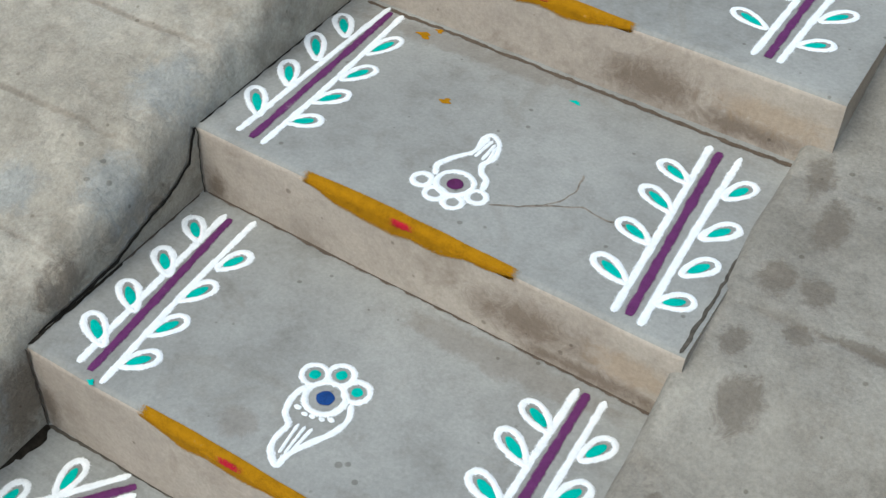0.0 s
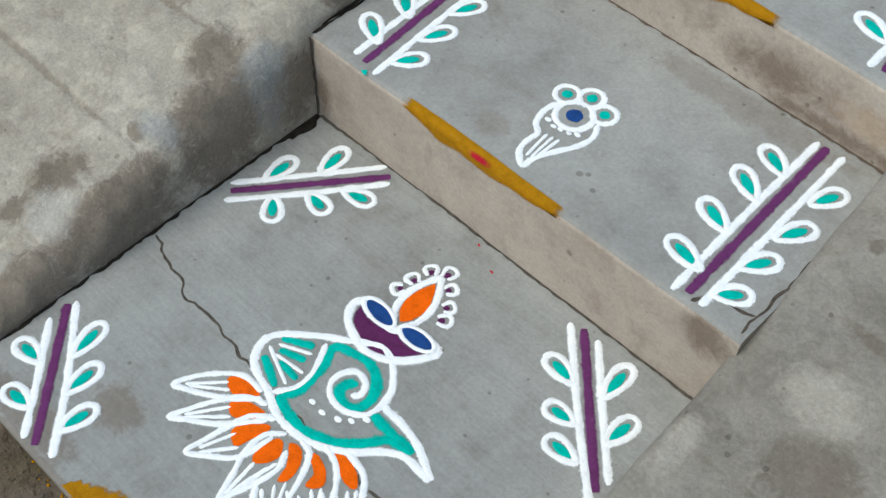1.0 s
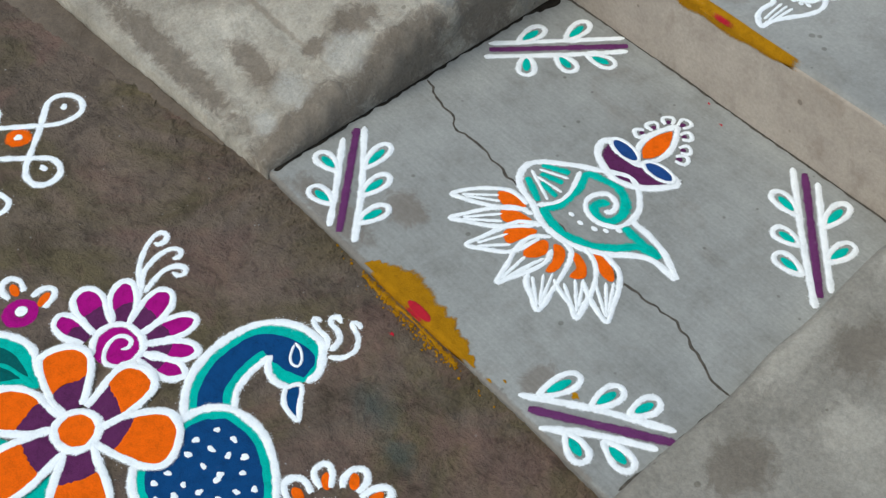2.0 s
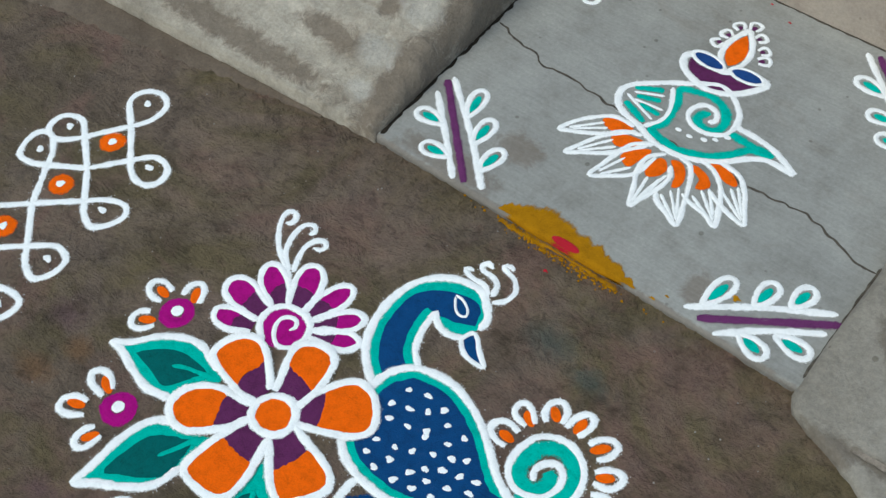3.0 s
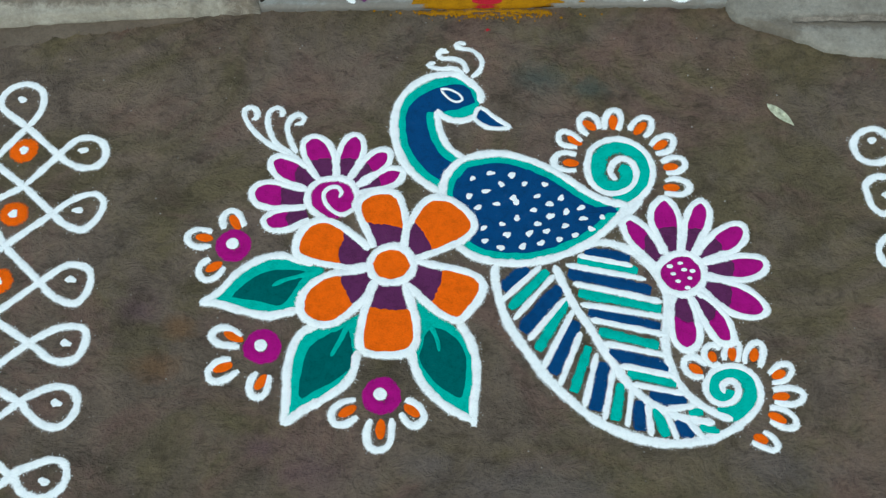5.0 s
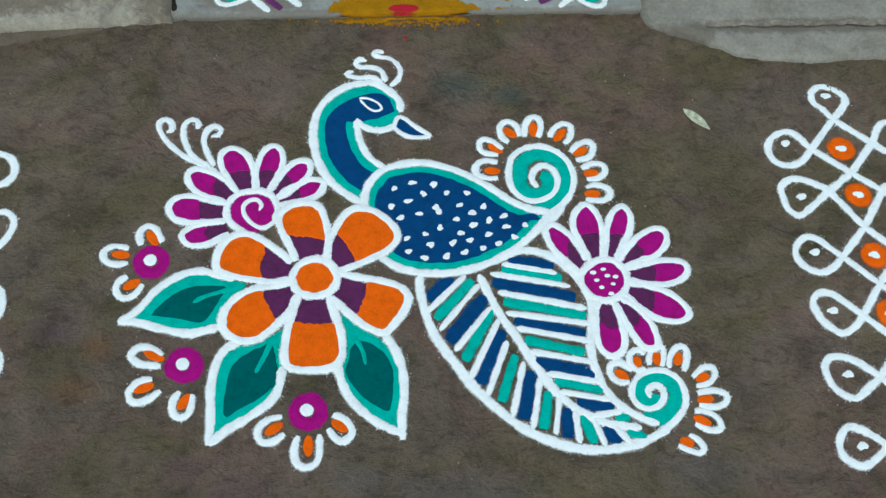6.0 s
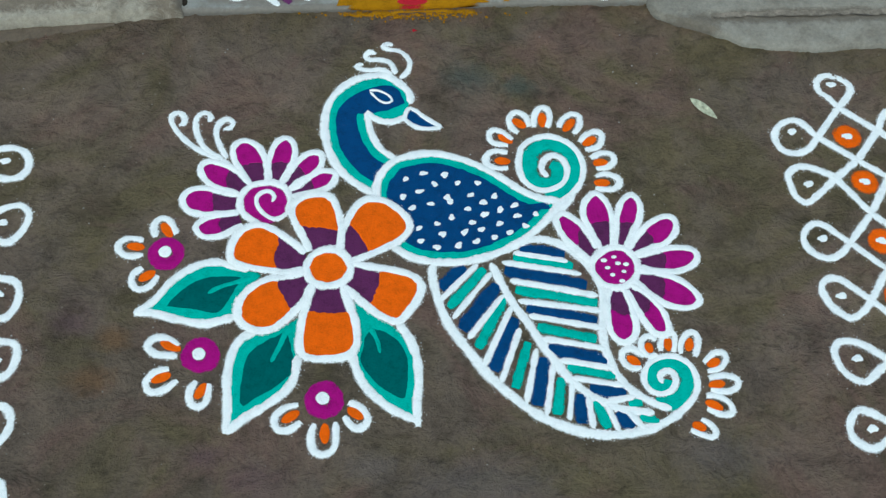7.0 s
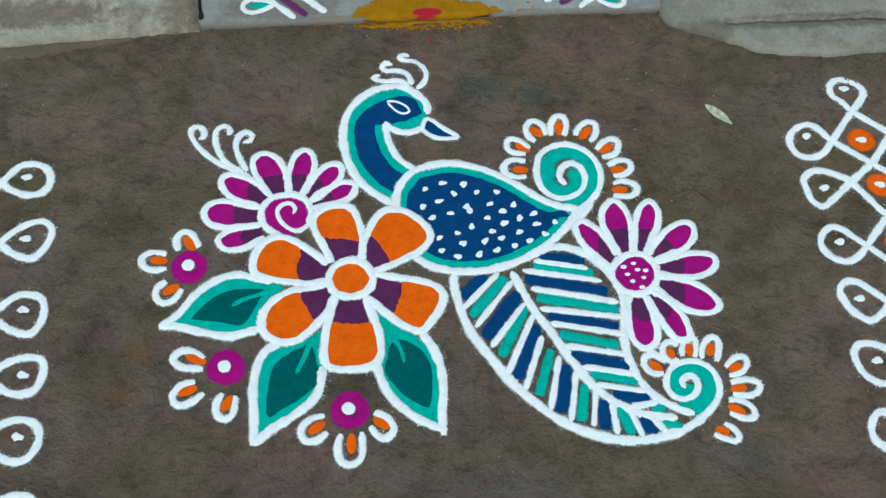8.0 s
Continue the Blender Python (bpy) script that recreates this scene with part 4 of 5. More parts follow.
# scroll above the drop, ringed with buds
scroll = drawing("scroll_rangoli", "teal and white powder scroll ringed with orange buds", "rangoli", "scrolls of the drawing")
stroke("teal_scroll", scroll, [(0.558, -0.373), (0.587, -0.364), (0.605, -0.343), (0.612, -0.312), (0.603, -0.289), (0.581, -0.276), (0.558, -0.279), (0.541, -0.297), (0.537, -0.323), (0.544, -0.343), (0.562, -0.351), (0.579, -0.341), (0.584, -0.322), (0.572, -0.313)], 0.0185, TEAL, G, False, 0.0009, "", 0.6)
stroke("white_scroll", scroll, [(0.576, -0.386), (0.599, -0.369), (0.617, -0.346), (0.623, -0.318), (0.616, -0.291), (0.600, -0.272), (0.574, -0.261), (0.550, -0.265), (0.530, -0.280), (0.522, -0.306), (0.523, -0.333), (0.534, -0.351), (0.551, -0.360), (0.571, -0.358), (0.589, -0.347), (0.597, -0.327), (0.593, -0.307), (0.580, -0.297), (0.567, -0.301), (0.558, -0.314), (0.558, -0.327), (0.566, -0.336)], 0.0112, WHITE, G)
stroke("scroll_stem", scroll, [(0.602, -0.369), (0.583, -0.391), (0.557, -0.413)], LINE, WHITE, G)
for line, dab in (
        ([(0.506, -0.289), (0.484, -0.286), (0.471, -0.296), (0.472, -0.311), (0.489, -0.319), (0.504, -0.318)], [(0.483, -0.304), (0.509, -0.306)]),
        ([(0.516, -0.266), (0.497, -0.249), (0.484, -0.248), (0.479, -0.259), (0.486, -0.271), (0.508, -0.276)], [(0.493, -0.256), (0.516, -0.271)]),
        ([(0.545, -0.243), (0.542, -0.224), (0.527, -0.214), (0.515, -0.224), (0.516, -0.242), (0.527, -0.253)], [(0.520, -0.227), (0.540, -0.244)]),
        ([(0.553, -0.244), (0.556, -0.222), (0.567, -0.207), (0.578, -0.210), (0.581, -0.226), (0.573, -0.245)], [(0.569, -0.216), (0.567, -0.244)]),
        ([(0.593, -0.246), (0.601, -0.230), (0.617, -0.220), (0.629, -0.226), (0.625, -0.248), (0.614, -0.258)], [(0.620, -0.230), (0.600, -0.253)]),
        ([(0.623, -0.275), (0.637, -0.260), (0.654, -0.255), (0.661, -0.266), (0.652, -0.284), (0.630, -0.289)], [(0.651, -0.266), (0.628, -0.280)]),
        ([(0.637, -0.305), (0.656, -0.296), (0.672, -0.299), (0.674, -0.312), (0.661, -0.323), (0.643, -0.324)], [(0.639, -0.315), (0.664, -0.312)]),
        ([(0.640, -0.340), (0.655, -0.335), (0.674, -0.342), (0.677, -0.353), (0.664, -0.364), (0.637, -0.361)], [(0.636, -0.351), (0.662, -0.352)])):
    poured_bud(scroll, line, dab)

# striped leaf with a scroll at its tip
tail = drawing("striped_leaf_rangoli", "powder leaf with blue and teal stripes between white ribs", "rangoli")
stroke("outline", tail, [(0.373, -0.480), (0.372, -0.507), (0.378, -0.543), (0.390, -0.582), (0.412, -0.619), (0.440, -0.661), (0.469, -0.693), (0.502, -0.723), (0.540, -0.745), (0.578, -0.758), (0.618, -0.762), (0.660, -0.756), (0.691, -0.745), (0.714, -0.732)], LINE * 1.1, WHITE, G)
stroke("outline", tail, [(0.480, -0.468), (0.499, -0.456), (0.531, -0.447), (0.556, -0.451), (0.581, -0.464), (0.600, -0.483), (0.614, -0.508), (0.624, -0.537), (0.621, -0.570), (0.615, -0.606), (0.618, -0.642), (0.629, -0.674), (0.646, -0.697), (0.672, -0.716), (0.699, -0.727)], LINE, WHITE, G)
stroke("midrib", tail, [(0.461, -0.484), (0.474, -0.518), (0.487, -0.550), (0.504, -0.580), (0.521, -0.613), (0.538, -0.644), (0.555, -0.672), (0.576, -0.695), (0.602, -0.713), (0.633, -0.726), (0.673, -0.732)], LINE * 1.05, WHITE, G)


def stripes(name, ends, width, material, lift, taper):
    for a, b in zip(ends[::2], ends[1::2]):
        stroke(name, tail, [a, b], width, material, G, False, lift, "", taper)


stripes("blue_stripe", [(0.421, -0.488), (0.383, -0.524), (0.468, -0.520), (0.409, -0.592), (0.488, -0.575), (0.449, -0.657), (0.524, -0.640), (0.507, -0.713), (0.571, -0.699), (0.568, -0.743), (0.620, -0.728), (0.641, -0.752), (0.507, -0.464), (0.575, -0.474), (0.481, -0.495), (0.602, -0.528), (0.507, -0.560), (0.610, -0.587), (0.532, -0.626), (0.616, -0.651), (0.585, -0.690), (0.637, -0.701)], 0.0140, BLUE, 0.0010, 0.7)
stripes("teal_stripe", [(0.451, -0.493), (0.392, -0.555), (0.475, -0.542), (0.430, -0.622), (0.504, -0.615), (0.478, -0.685), (0.546, -0.673), (0.534, -0.728), (0.591, -0.706), (0.604, -0.752), (0.652, -0.736), (0.678, -0.748), (0.496, -0.475), (0.585, -0.495), (0.494, -0.529), (0.614, -0.558), (0.520, -0.592), (0.605, -0.616), (0.557, -0.656), (0.625, -0.674), (0.638, -0.718), (0.658, -0.715)], 0.0115, TEAL, 0.0010, 0.7)
stripes("white_rib", [(0.441, -0.485), (0.380, -0.543), (0.460, -0.500), (0.397, -0.573), (0.476, -0.537), (0.417, -0.606), (0.486, -0.556), (0.437, -0.648), (0.494, -0.593), (0.459, -0.675), (0.515, -0.626), (0.492, -0.708), (0.537, -0.650), (0.519, -0.727), (0.561, -0.682), (0.550, -0.737), (0.581, -0.703), (0.583, -0.751), (0.606, -0.716), (0.619, -0.757), (0.636, -0.729), (0.656, -0.756)], 0.0098, WHITE, 0.0016, 0.35)
stripes("white_rib", [(0.497, -0.468), (0.578, -0.487), (0.478, -0.483), (0.596, -0.509), (0.487, -0.514), (0.616, -0.546), (0.496, -0.548), (0.617, -0.571), (0.509, -0.573), (0.616, -0.599), (0.526, -0.611), (0.615, -0.631), (0.546, -0.646), (0.623, -0.662), (0.562, -0.674), (0.635, -0.689), (0.602, -0.713), (0.649, -0.706)], 0.0105, WHITE, 0.0016, 0.35)
scroll2 = drawing("scroll_rangoli", "small teal and white powder scroll ringed with orange buds", "rangoli", "scrolls of the drawing")
stroke("teal_scroll", scroll2, [(0.678, -0.717), (0.705, -0.717), (0.723, -0.702), (0.730, -0.681), (0.722, -0.663), (0.705, -0.657), (0.686, -0.663), (0.677, -0.677), (0.683, -0.693), (0.697, -0.694), (0.702, -0.684)], 0.0175, TEAL, G, False, 0.0009, "", 0.6)
stroke("white_scroll", scroll2, [(0.692, -0.743), (0.720, -0.726), (0.739, -0.704), (0.743, -0.682), (0.735, -0.661), (0.718, -0.649), (0.697, -0.648), (0.679, -0.655), (0.667, -0.674), (0.668, -0.692), (0.682, -0.704), (0.700, -0.701), (0.712, -0.687), (0.709, -0.673), (0.699, -0.670), (0.690, -0.678), (0.692, -0.689)], 0.0105, WHITE, G)
for line, dab in (
        ([(0.672, -0.646), (0.657, -0.634), (0.643, -0.635), (0.638, -0.648), (0.648, -0.662), (0.665, -0.663)], [(0.646, -0.644), (0.664, -0.659)]),
        ([(0.693, -0.622), (0.684, -0.614), (0.671, -0.621), (0.670, -0.635), (0.680, -0.647), (0.690, -0.643)], [(0.679, -0.624), (0.682, -0.641)]),
        ([(0.697, -0.639), (0.700, -0.623), (0.711, -0.611), (0.721, -0.613), (0.719, -0.629), (0.715, -0.642)], [(0.710, -0.616), (0.709, -0.640)]),
        ([(0.726, -0.645), (0.729, -0.627), (0.742, -0.613), (0.753, -0.614), (0.754, -0.629), (0.746, -0.651)], [(0.744, -0.621), (0.737, -0.642)]),
        ([(0.757, -0.661), (0.774, -0.647), (0.789, -0.647), (0.790, -0.659), (0.779, -0.671), (0.760, -0.674)], [(0.761, -0.666), (0.782, -0.657)]),
        ([(0.760, -0.685), (0.783, -0.682), (0.801, -0.689), (0.799, -0.701), (0.782, -0.707), (0.760, -0.702)], [(0.758, -0.696), (0.783, -0.694)]),
        ([(0.752, -0.711), (0.770, -0.713), (0.785, -0.726), (0.784, -0.740), (0.769, -0.740), (0.750, -0.730)], [(0.749, -0.719), (0.773, -0.733)]),
        ([(0.739, -0.745), (0.751, -0.754), (0.757, -0.767), (0.749, -0.773), (0.736, -0.768), (0.721, -0.760)], [(0.724, -0.751), (0.744, -0.761)])):
    poured_bud(scroll2, line, dab, G, 0.0105, 0.0135)


# ---- looped borders either side ----
def kolam(mids, corners, loops, eyes, spots, end_loop, end_eye):
    """A chain of diamonds crossed by two strands; a loop leaves every outer corner, and each diamond holds a dotted orange spot."""
    k = drawing("looped_border_rangoli", "white looped powder border with orange dotted diamonds", "rangoli", "looped borders")
    for i, loop in enumerate(loops):
        stroke("loop", k, [mids[i], corners[i]] + loop + [corners[i], mids[i + 1]], 0.0122, WHITE, G)
        dabs(k, [eyes[i]], 0.0085, G)
        # the far side answers the near one, a little askew
        axis = np.array(mids[i + 1]) - np.array(mids[i])
        axis /= np.linalg.norm(axis)
        across = np.array((-axis[1], axis[0]))

        def flip(p):
            d = np.array(p) - np.array(mids[i])
            q = np.array(p) - 2 * across * d.dot(across)
            return tuple(q + 0.004 * np.array((rough(q[0], q[1], 11), rough(q[1], q[0], 13))))

        stroke("loop", k, [mids[i], flip(corners[i])] + [flip(p) for p in loop] + [flip(corners[i]), mids[i + 1]], 0.0122, WHITE, G)
        dabs(k, [flip(eyes[i])], 0.0085, G)
    for s in spots:
        ring("orange_spot", k, s, 0.0125, 0.0135, ORANGE, G, 0.001)
        dabs(k, [s], 0.0088, G)
    stroke("end_loop", k, [mids[0]] + end_loop + [mids[0]], 0.0122, WHITE, G)
    dabs(k, [end_eye], 0.0085, G)


kolam([(-0.367, -0.228), (-0.355, -0.337), (-0.368, -0.443), (-0.370, -0.560), (-0.371, -0.658), (-0.370, -0.749), (-0.365, -0.856)],
      [(-0.309, -0.282), (-0.304, -0.387), (-0.306, -0.504), (-0.307, -0.602), (-0.306, -0.693), (-0.301, -0.800)],
      [[(-0.292, -0.296), (-0.270, -0.306), (-0.246, -0.302), (-0.235, -0.283), (-0.242, -0.260), (-0.263, -0.250), (-0.284, -0.254), (-0.300, -0.270)],
       [(-0.284, -0.405), (-0.257, -0.416), (-0.242, -0.406), (-0.230, -0.386), (-0.228, -0.367), (-0.239, -0.354), (-0.256, -0.354), (-0.276, -0.363), (-0.292, -0.375)],
       [(-0.291, -0.520), (-0.269, -0.535), (-0.248, -0.539), (-0.235, -0.525), (-0.230, -0.504), (-0.235, -0.484), (-0.251, -0.476), (-0.269, -0.476), (-0.286, -0.487)],
       [(-0.291, -0.613), (-0.274, -0.627), (-0.253, -0.632), (-0.234, -0.625), (-0.225, -0.601), (-0.229, -0.581), (-0.248, -0.576), (-0.271, -0.580), (-0.294, -0.593)],
       [(-0.295, -0.705), (-0.273, -0.724), (-0.252, -0.731), (-0.235, -0.724), (-0.224, -0.703), (-0.228, -0.681), (-0.245, -0.671), (-0.265, -0.671), (-0.287, -0.681)],
       [(-0.288, -0.817), (-0.272, -0.828), (-0.253, -0.831), (-0.232, -0.819), (-0.224, -0.800), (-0.232, -0.781), (-0.252, -0.778), (-0.273, -0.785), (-0.291, -0.792)]],
      [(-0.271, -0.274), (-0.265, -0.382), (-0.260, -0.500), (-0.253, -0.603), (-0.253, -0.695), (-0.254, -0.808)],
      [(-0.365, -0.272), (-0.364, -0.387), (-0.369, -0.502), (-0.370, -0.609), (-0.370, -0.704), (-0.367, -0.802)],
      [(-0.389, -0.211), (-0.412, -0.191), (-0.416, -0.169), (-0.400, -0.149), (-0.374, -0.145), (-0.352, -0.161), (-0.348, -0.190), (-0.356, -0.212)], (-0.383, -0.175))
kolam([(1.063, -0.223), (1.070, -0.326), (1.068, -0.425), (1.069, -0.523), (1.078, -0.622), (1.081, -0.720), (1.067, -0.824)],
      [(1.015, -0.279), (1.026, -0.359), (1.022, -0.475), (1.031, -0.574), (1.034, -0.672), (1.020, -0.776)],
      [[(0.994, -0.302), (0.970, -0.309), (0.949, -0.299), (0.944, -0.274), (0.958, -0.253), (0.983, -0.246), (1.001, -0.260)],
       [(1.006, -0.375), (0.985, -0.392), (0.969, -0.401), (0.955, -0.389), (0.951, -0.368), (0.951, -0.348), (0.969, -0.334), (0.992, -0.337), (1.012, -0.348)],
       [(1.008, -0.489), (0.988, -0.500), (0.967, -0.495), (0.953, -0.480), (0.950, -0.463), (0.960, -0.446), (0.975, -0.439), (0.991, -0.445), (1.006, -0.460)],
       [(1.016, -0.590), (0.996, -0.601), (0.981, -0.593), (0.967, -0.577), (0.960, -0.558), (0.962, -0.543), (0.974, -0.534), (0.991, -0.536), (1.008, -0.551)],
       [(1.015, -0.686), (0.994, -0.702), (0.978, -0.700), (0.961, -0.684), (0.955, -0.662), (0.956, -0.649), (0.967, -0.638), (0.984, -0.638), (1.003, -0.646), (1.018, -0.658)],
       [(1.002, -0.791), (0.979, -0.803), (0.957, -0.793), (0.950, -0.777), (0.954, -0.760), (0.968, -0.746), (0.984, -0.749), (1.002, -0.760)]],
      [(0.974, -0.268), (0.980, -0.367), (0.980, -0.466), (0.987, -0.564), (0.987, -0.666), (0.983, -0.774)],
      [(1.064, -0.280), (1.072, -0.367), (1.072, -0.474), (1.073, -0.573), (1.079, -0.671), (1.074, -0.772)],
      [(1.079, -0.207), (1.092, -0.188), (1.088, -0.174), (1.072, -0.162), (1.053, -0.158), (1.037, -0.172), (1.038, -0.191), (1.049, -0.201)], (1.061, -0.177))


# ---- drawings on the landing and the steps ----
def twig(surf, label, white_a, stripe, white_b, leaves, width=0.034, gap=0.0118):
    """Two white lines with a plum stripe between, and small leaves springing off both sides."""
    t = drawing("twig_rangoli", label, "rangoli", "twig borders of the steps")
    for line in (white_a, white_b):
        stroke("stem_line", t, line, gap, CHALK, surf, False, 0.0014)
    stroke("plum_stripe", t, stripe, 0.0138, STRIPE, surf, False, 0.0010, "plum powder stripe", 0.7)
    for b, e in zip(leaves[::2], leaves[1::2]):
        e = pulled(b, e, 0.0035)
        o = blade(b, e, width, "drop")
        leaf = outlined(t, "leaf", o, 0.0102, surf, CHALK)
        ax = np.array(e) - np.array(b)
        filled("leaf_fill", leaf, blade(np.array(b) + ax * 0.18, np.array(b) + ax * 0.80, width * 0.42, "oval"), TEAL, surf, 1.0, 0.0012)


L = surface_landing


def surface_high(x, y):
    return surface_landing(x, y) + 0.0016


PLAIN = "white twig with plum stripe and teal leaves on cement"
twig(L, PLAIN, [(-0.014, 0.491), (0.064, 0.594), (0.136, 0.690)], [(-0.001, 0.481), (0.156, 0.679)], [(0.007, 0.461), (0.092, 0.567), (0.166, 0.668)],
     [(0.019, 0.535), (0.018, 0.601), (0.071, 0.605), (0.059, 0.674), (0.054, 0.522), (0.096, 0.483), (0.088, 0.565), (0.144, 0.556), (0.125, 0.606), (0.181, 0.622)], 0.035)
twig(L, PLAIN, [(0.007, 0.143), (0.079, 0.076), (0.151, 0.006)], [(0.004, 0.175), (0.170, 0.011)], [(0.009, 0.187), (0.115, 0.099), (0.203, 0.016)],
     [(0.062, 0.090), (0.005, 0.089), (0.115, 0.039), (0.060, 0.034), (0.086, 0.127), (0.069, 0.195), (0.130, 0.085), (0.125, 0.150), (0.173, 0.045), (0.179, 0.106)], 0.033)
twig(L, PLAIN, [(0.545, 0.664), (0.650, 0.557), (0.752, 0.461)], [(0.566, 0.669), (0.744, 0.482)], [(0.593, 0.668), (0.672, 0.583), (0.750, 0.502)],
     [(0.617, 0.588), (0.556, 0.599), (0.658, 0.540), (0.607, 0.537), (0.698, 0.497), (0.642, 0.499), (0.659, 0.598), (0.654, 0.669), (0.707, 0.545), (0.713, 0.608)], 0.033)
twig(L, PLAIN, [(0.576, 0.021), (0.668, 0.089), (0.762, 0.146)], [(0.602, 0.016), (0.775, 0.132)], [(0.634, 0.006), (0.697, 0.060), (0.765, 0.106)],
     [(0.597, 0.042), (0.611, 0.112), (0.658, 0.085), (0.665, 0.143), (0.702, 0.116), (0.713, 0.168), (0.665, 0.029), (0.717, 0.015), (0.709, 0.059), (0.767, 0.056)], 0.033)

shell = drawing("shell_rangoli", "teal and white painted conch shape over orange lotus petals", "rangoli")
for line, patch, veins in (
        ([(0.321, 0.277), (0.283, 0.276), (0.253, 0.252), (0.233, 0.224), (0.224, 0.199), (0.246, 0.208), (0.274, 0.223), (0.302, 0.243), (0.329, 0.270)], [(0.272, 0.259), (0.284, 0.269), (0.309, 0.273), (0.321, 0.269), (0.306, 0.256), (0.291, 0.249)], [(0.235, 0.211), (0.276, 0.255), (0.240, 0.212), (0.287, 0.248)]),
        ([(0.342, 0.269), (0.312, 0.257), (0.287, 0.223), (0.272, 0.192), (0.262, 0.165), (0.286, 0.180), (0.315, 0.200), (0.337, 0.224), (0.360, 0.253)], [(0.305, 0.236), (0.319, 0.251), (0.341, 0.256), (0.352, 0.255), (0.339, 0.239), (0.322, 0.226)], [(0.273, 0.180), (0.309, 0.232), (0.276, 0.178), (0.321, 0.222)]),
        ([(0.368, 0.263), (0.340, 0.243), (0.330, 0.209), (0.324, 0.176), (0.320, 0.146), (0.346, 0.163), (0.374, 0.187), (0.382, 0.213), (0.385, 0.242)], [(0.341, 0.210), (0.348, 0.231), (0.370, 0.248), (0.368, 0.232), (0.363, 0.212), (0.359, 0.200)], [(0.328, 0.162), (0.346, 0.211), (0.333, 0.158), (0.365, 0.200)]),
        ([(0.395, 0.258), (0.375, 0.235), (0.376, 0.202), (0.390, 0.170), (0.406, 0.134), (0.414, 0.158), (0.423, 0.187), (0.426, 0.217), (0.414, 0.241)], [(0.397, 0.245), (0.411, 0.230), (0.407, 0.212), (0.395, 0.202), (0.387, 0.214), (0.388, 0.232)], [(0.405, 0.143), (0.397, 0.200), (0.408, 0.144), (0.415, 0.208), (0.410, 0.151), (0.419, 0.220)]),
        ([(0.415, 0.265), (0.438, 0.260), (0.455, 0.234), (0.470, 0.194), (0.486, 0.145), (0.460, 0.155), (0.434, 0.168), (0.426, 0.181)], [(0.411, 0.252), (0.428, 0.253), (0.442, 0.235), (0.446, 0.215), (0.440, 0.206), (0.434, 0.226), (0.422, 0.242)], [(0.479, 0.148), (0.433, 0.182), (0.482, 0.151), (0.441, 0.198), (0.479, 0.155), (0.449, 0.210)]),
        ([(0.444, 0.282), (0.476, 0.273), (0.504, 0.246), (0.522, 0.209), (0.533, 0.178), (0.509, 0.188), (0.477, 0.195), (0.459, 0.203)], [(0.440, 0.259), (0.451, 0.263), (0.473, 0.255), (0.485, 0.239), (0.472, 0.227), (0.469, 0.243), (0.456, 0.253)], [(0.527, 0.181), (0.474, 0.209), (0.526, 0.186), (0.480, 0.227), (0.521, 0.194), (0.488, 0.237)]),
        ([(0.474, 0.296), (0.511, 0.289), (0.535, 0.266), (0.555, 0.232), (0.568, 0.206), (0.537, 0.212), (0.507, 0.224), (0.491, 0.234)], [(0.462, 0.282), (0.479, 0.288), (0.504, 0.281), (0.518, 0.268), (0.503, 0.266), (0.483, 0.273)], [(0.561, 0.211), (0.504, 0.246), (0.562, 0.212), (0.515, 0.258), (0.557, 0.221), (0.523, 0.267)])):
    p = stroke("lotus_petal", shell, line, 0.0092, CHALK, L, False, 0.0018)
    filled("petal_fill", p, inset(curve_points(patch, True), -0.003), ORANGE, L, 1.0, 0.0009)
    for a, b in zip(veins[::2], veins[1::2]):
        stroke("petal_vein", p, [a, b], 0.0058, CHALK, L)
stroke("outline", shell, [(0.348, 0.422), (0.323, 0.407), (0.295, 0.386), (0.263, 0.356), (0.256, 0.331), (0.271, 0.304), (0.296, 0.291), (0.327, 0.283), (0.362, 0.268), (0.402, 0.266), (0.439, 0.276), (0.475, 0.298), (0.503, 0.327), (0.531, 0.344), (0.560, 0.344), (0.577, 0.345), (0.533, 0.368), (0.490, 0.377), (0.456, 0.380), (0.444, 0.406), (0.417, 0.433), (0.390, 0.445), (0.367, 0.437), (0.346, 0.421)], 0.0118, CHALK, L)
stroke("fan_edge", shell, [(0.331, 0.287), (0.348, 0.315), (0.346, 0.349), (0.323, 0.393)], 0.0095, CHALK, L)
for a, b in zip(*(iter([(0.276, 0.318), (0.327, 0.295), (0.299, 0.327), (0.339, 0.324), (0.284, 0.340), (0.324, 0.353), (0.271, 0.355), (0.315, 0.378)]),) * 2):
    stroke("teal_ray", shell, [a, b], 0.0085, TEAL, L, False, 0.001, "", 0.6)
for a, b in zip(*(iter([(0.269, 0.334), (0.335, 0.308), (0.286, 0.331), (0.338, 0.337), (0.276, 0.345), (0.323, 0.367)]),) * 2):
    stroke("white_ray", shell, [a, b], 0.006, CHALK, L)
stroke("teal_curl", shell, [(0.344, 0.292), (0.355, 0.320), (0.347, 0.364), (0.336, 0.398), (0.360, 0.408), (0.392, 0.413), (0.418, 0.401), (0.435, 0.377), (0.432, 0.350), (0.412, 0.343), (0.395, 0.352), (0.394, 0.368), (0.405, 0.379)], 0.0115, TEAL, L, False, 0.0010)
stroke("white_curl", shell, [(0.451, 0.398), (0.451, 0.357), (0.425, 0.337), (0.396, 0.337), (0.377, 0.353), (0.376, 0.375), (0.390, 0.391), (0.412, 0.386), (0.420, 0.369), (0.411, 0.359)], 0.0098, CHALK, L, False, 0.0016)
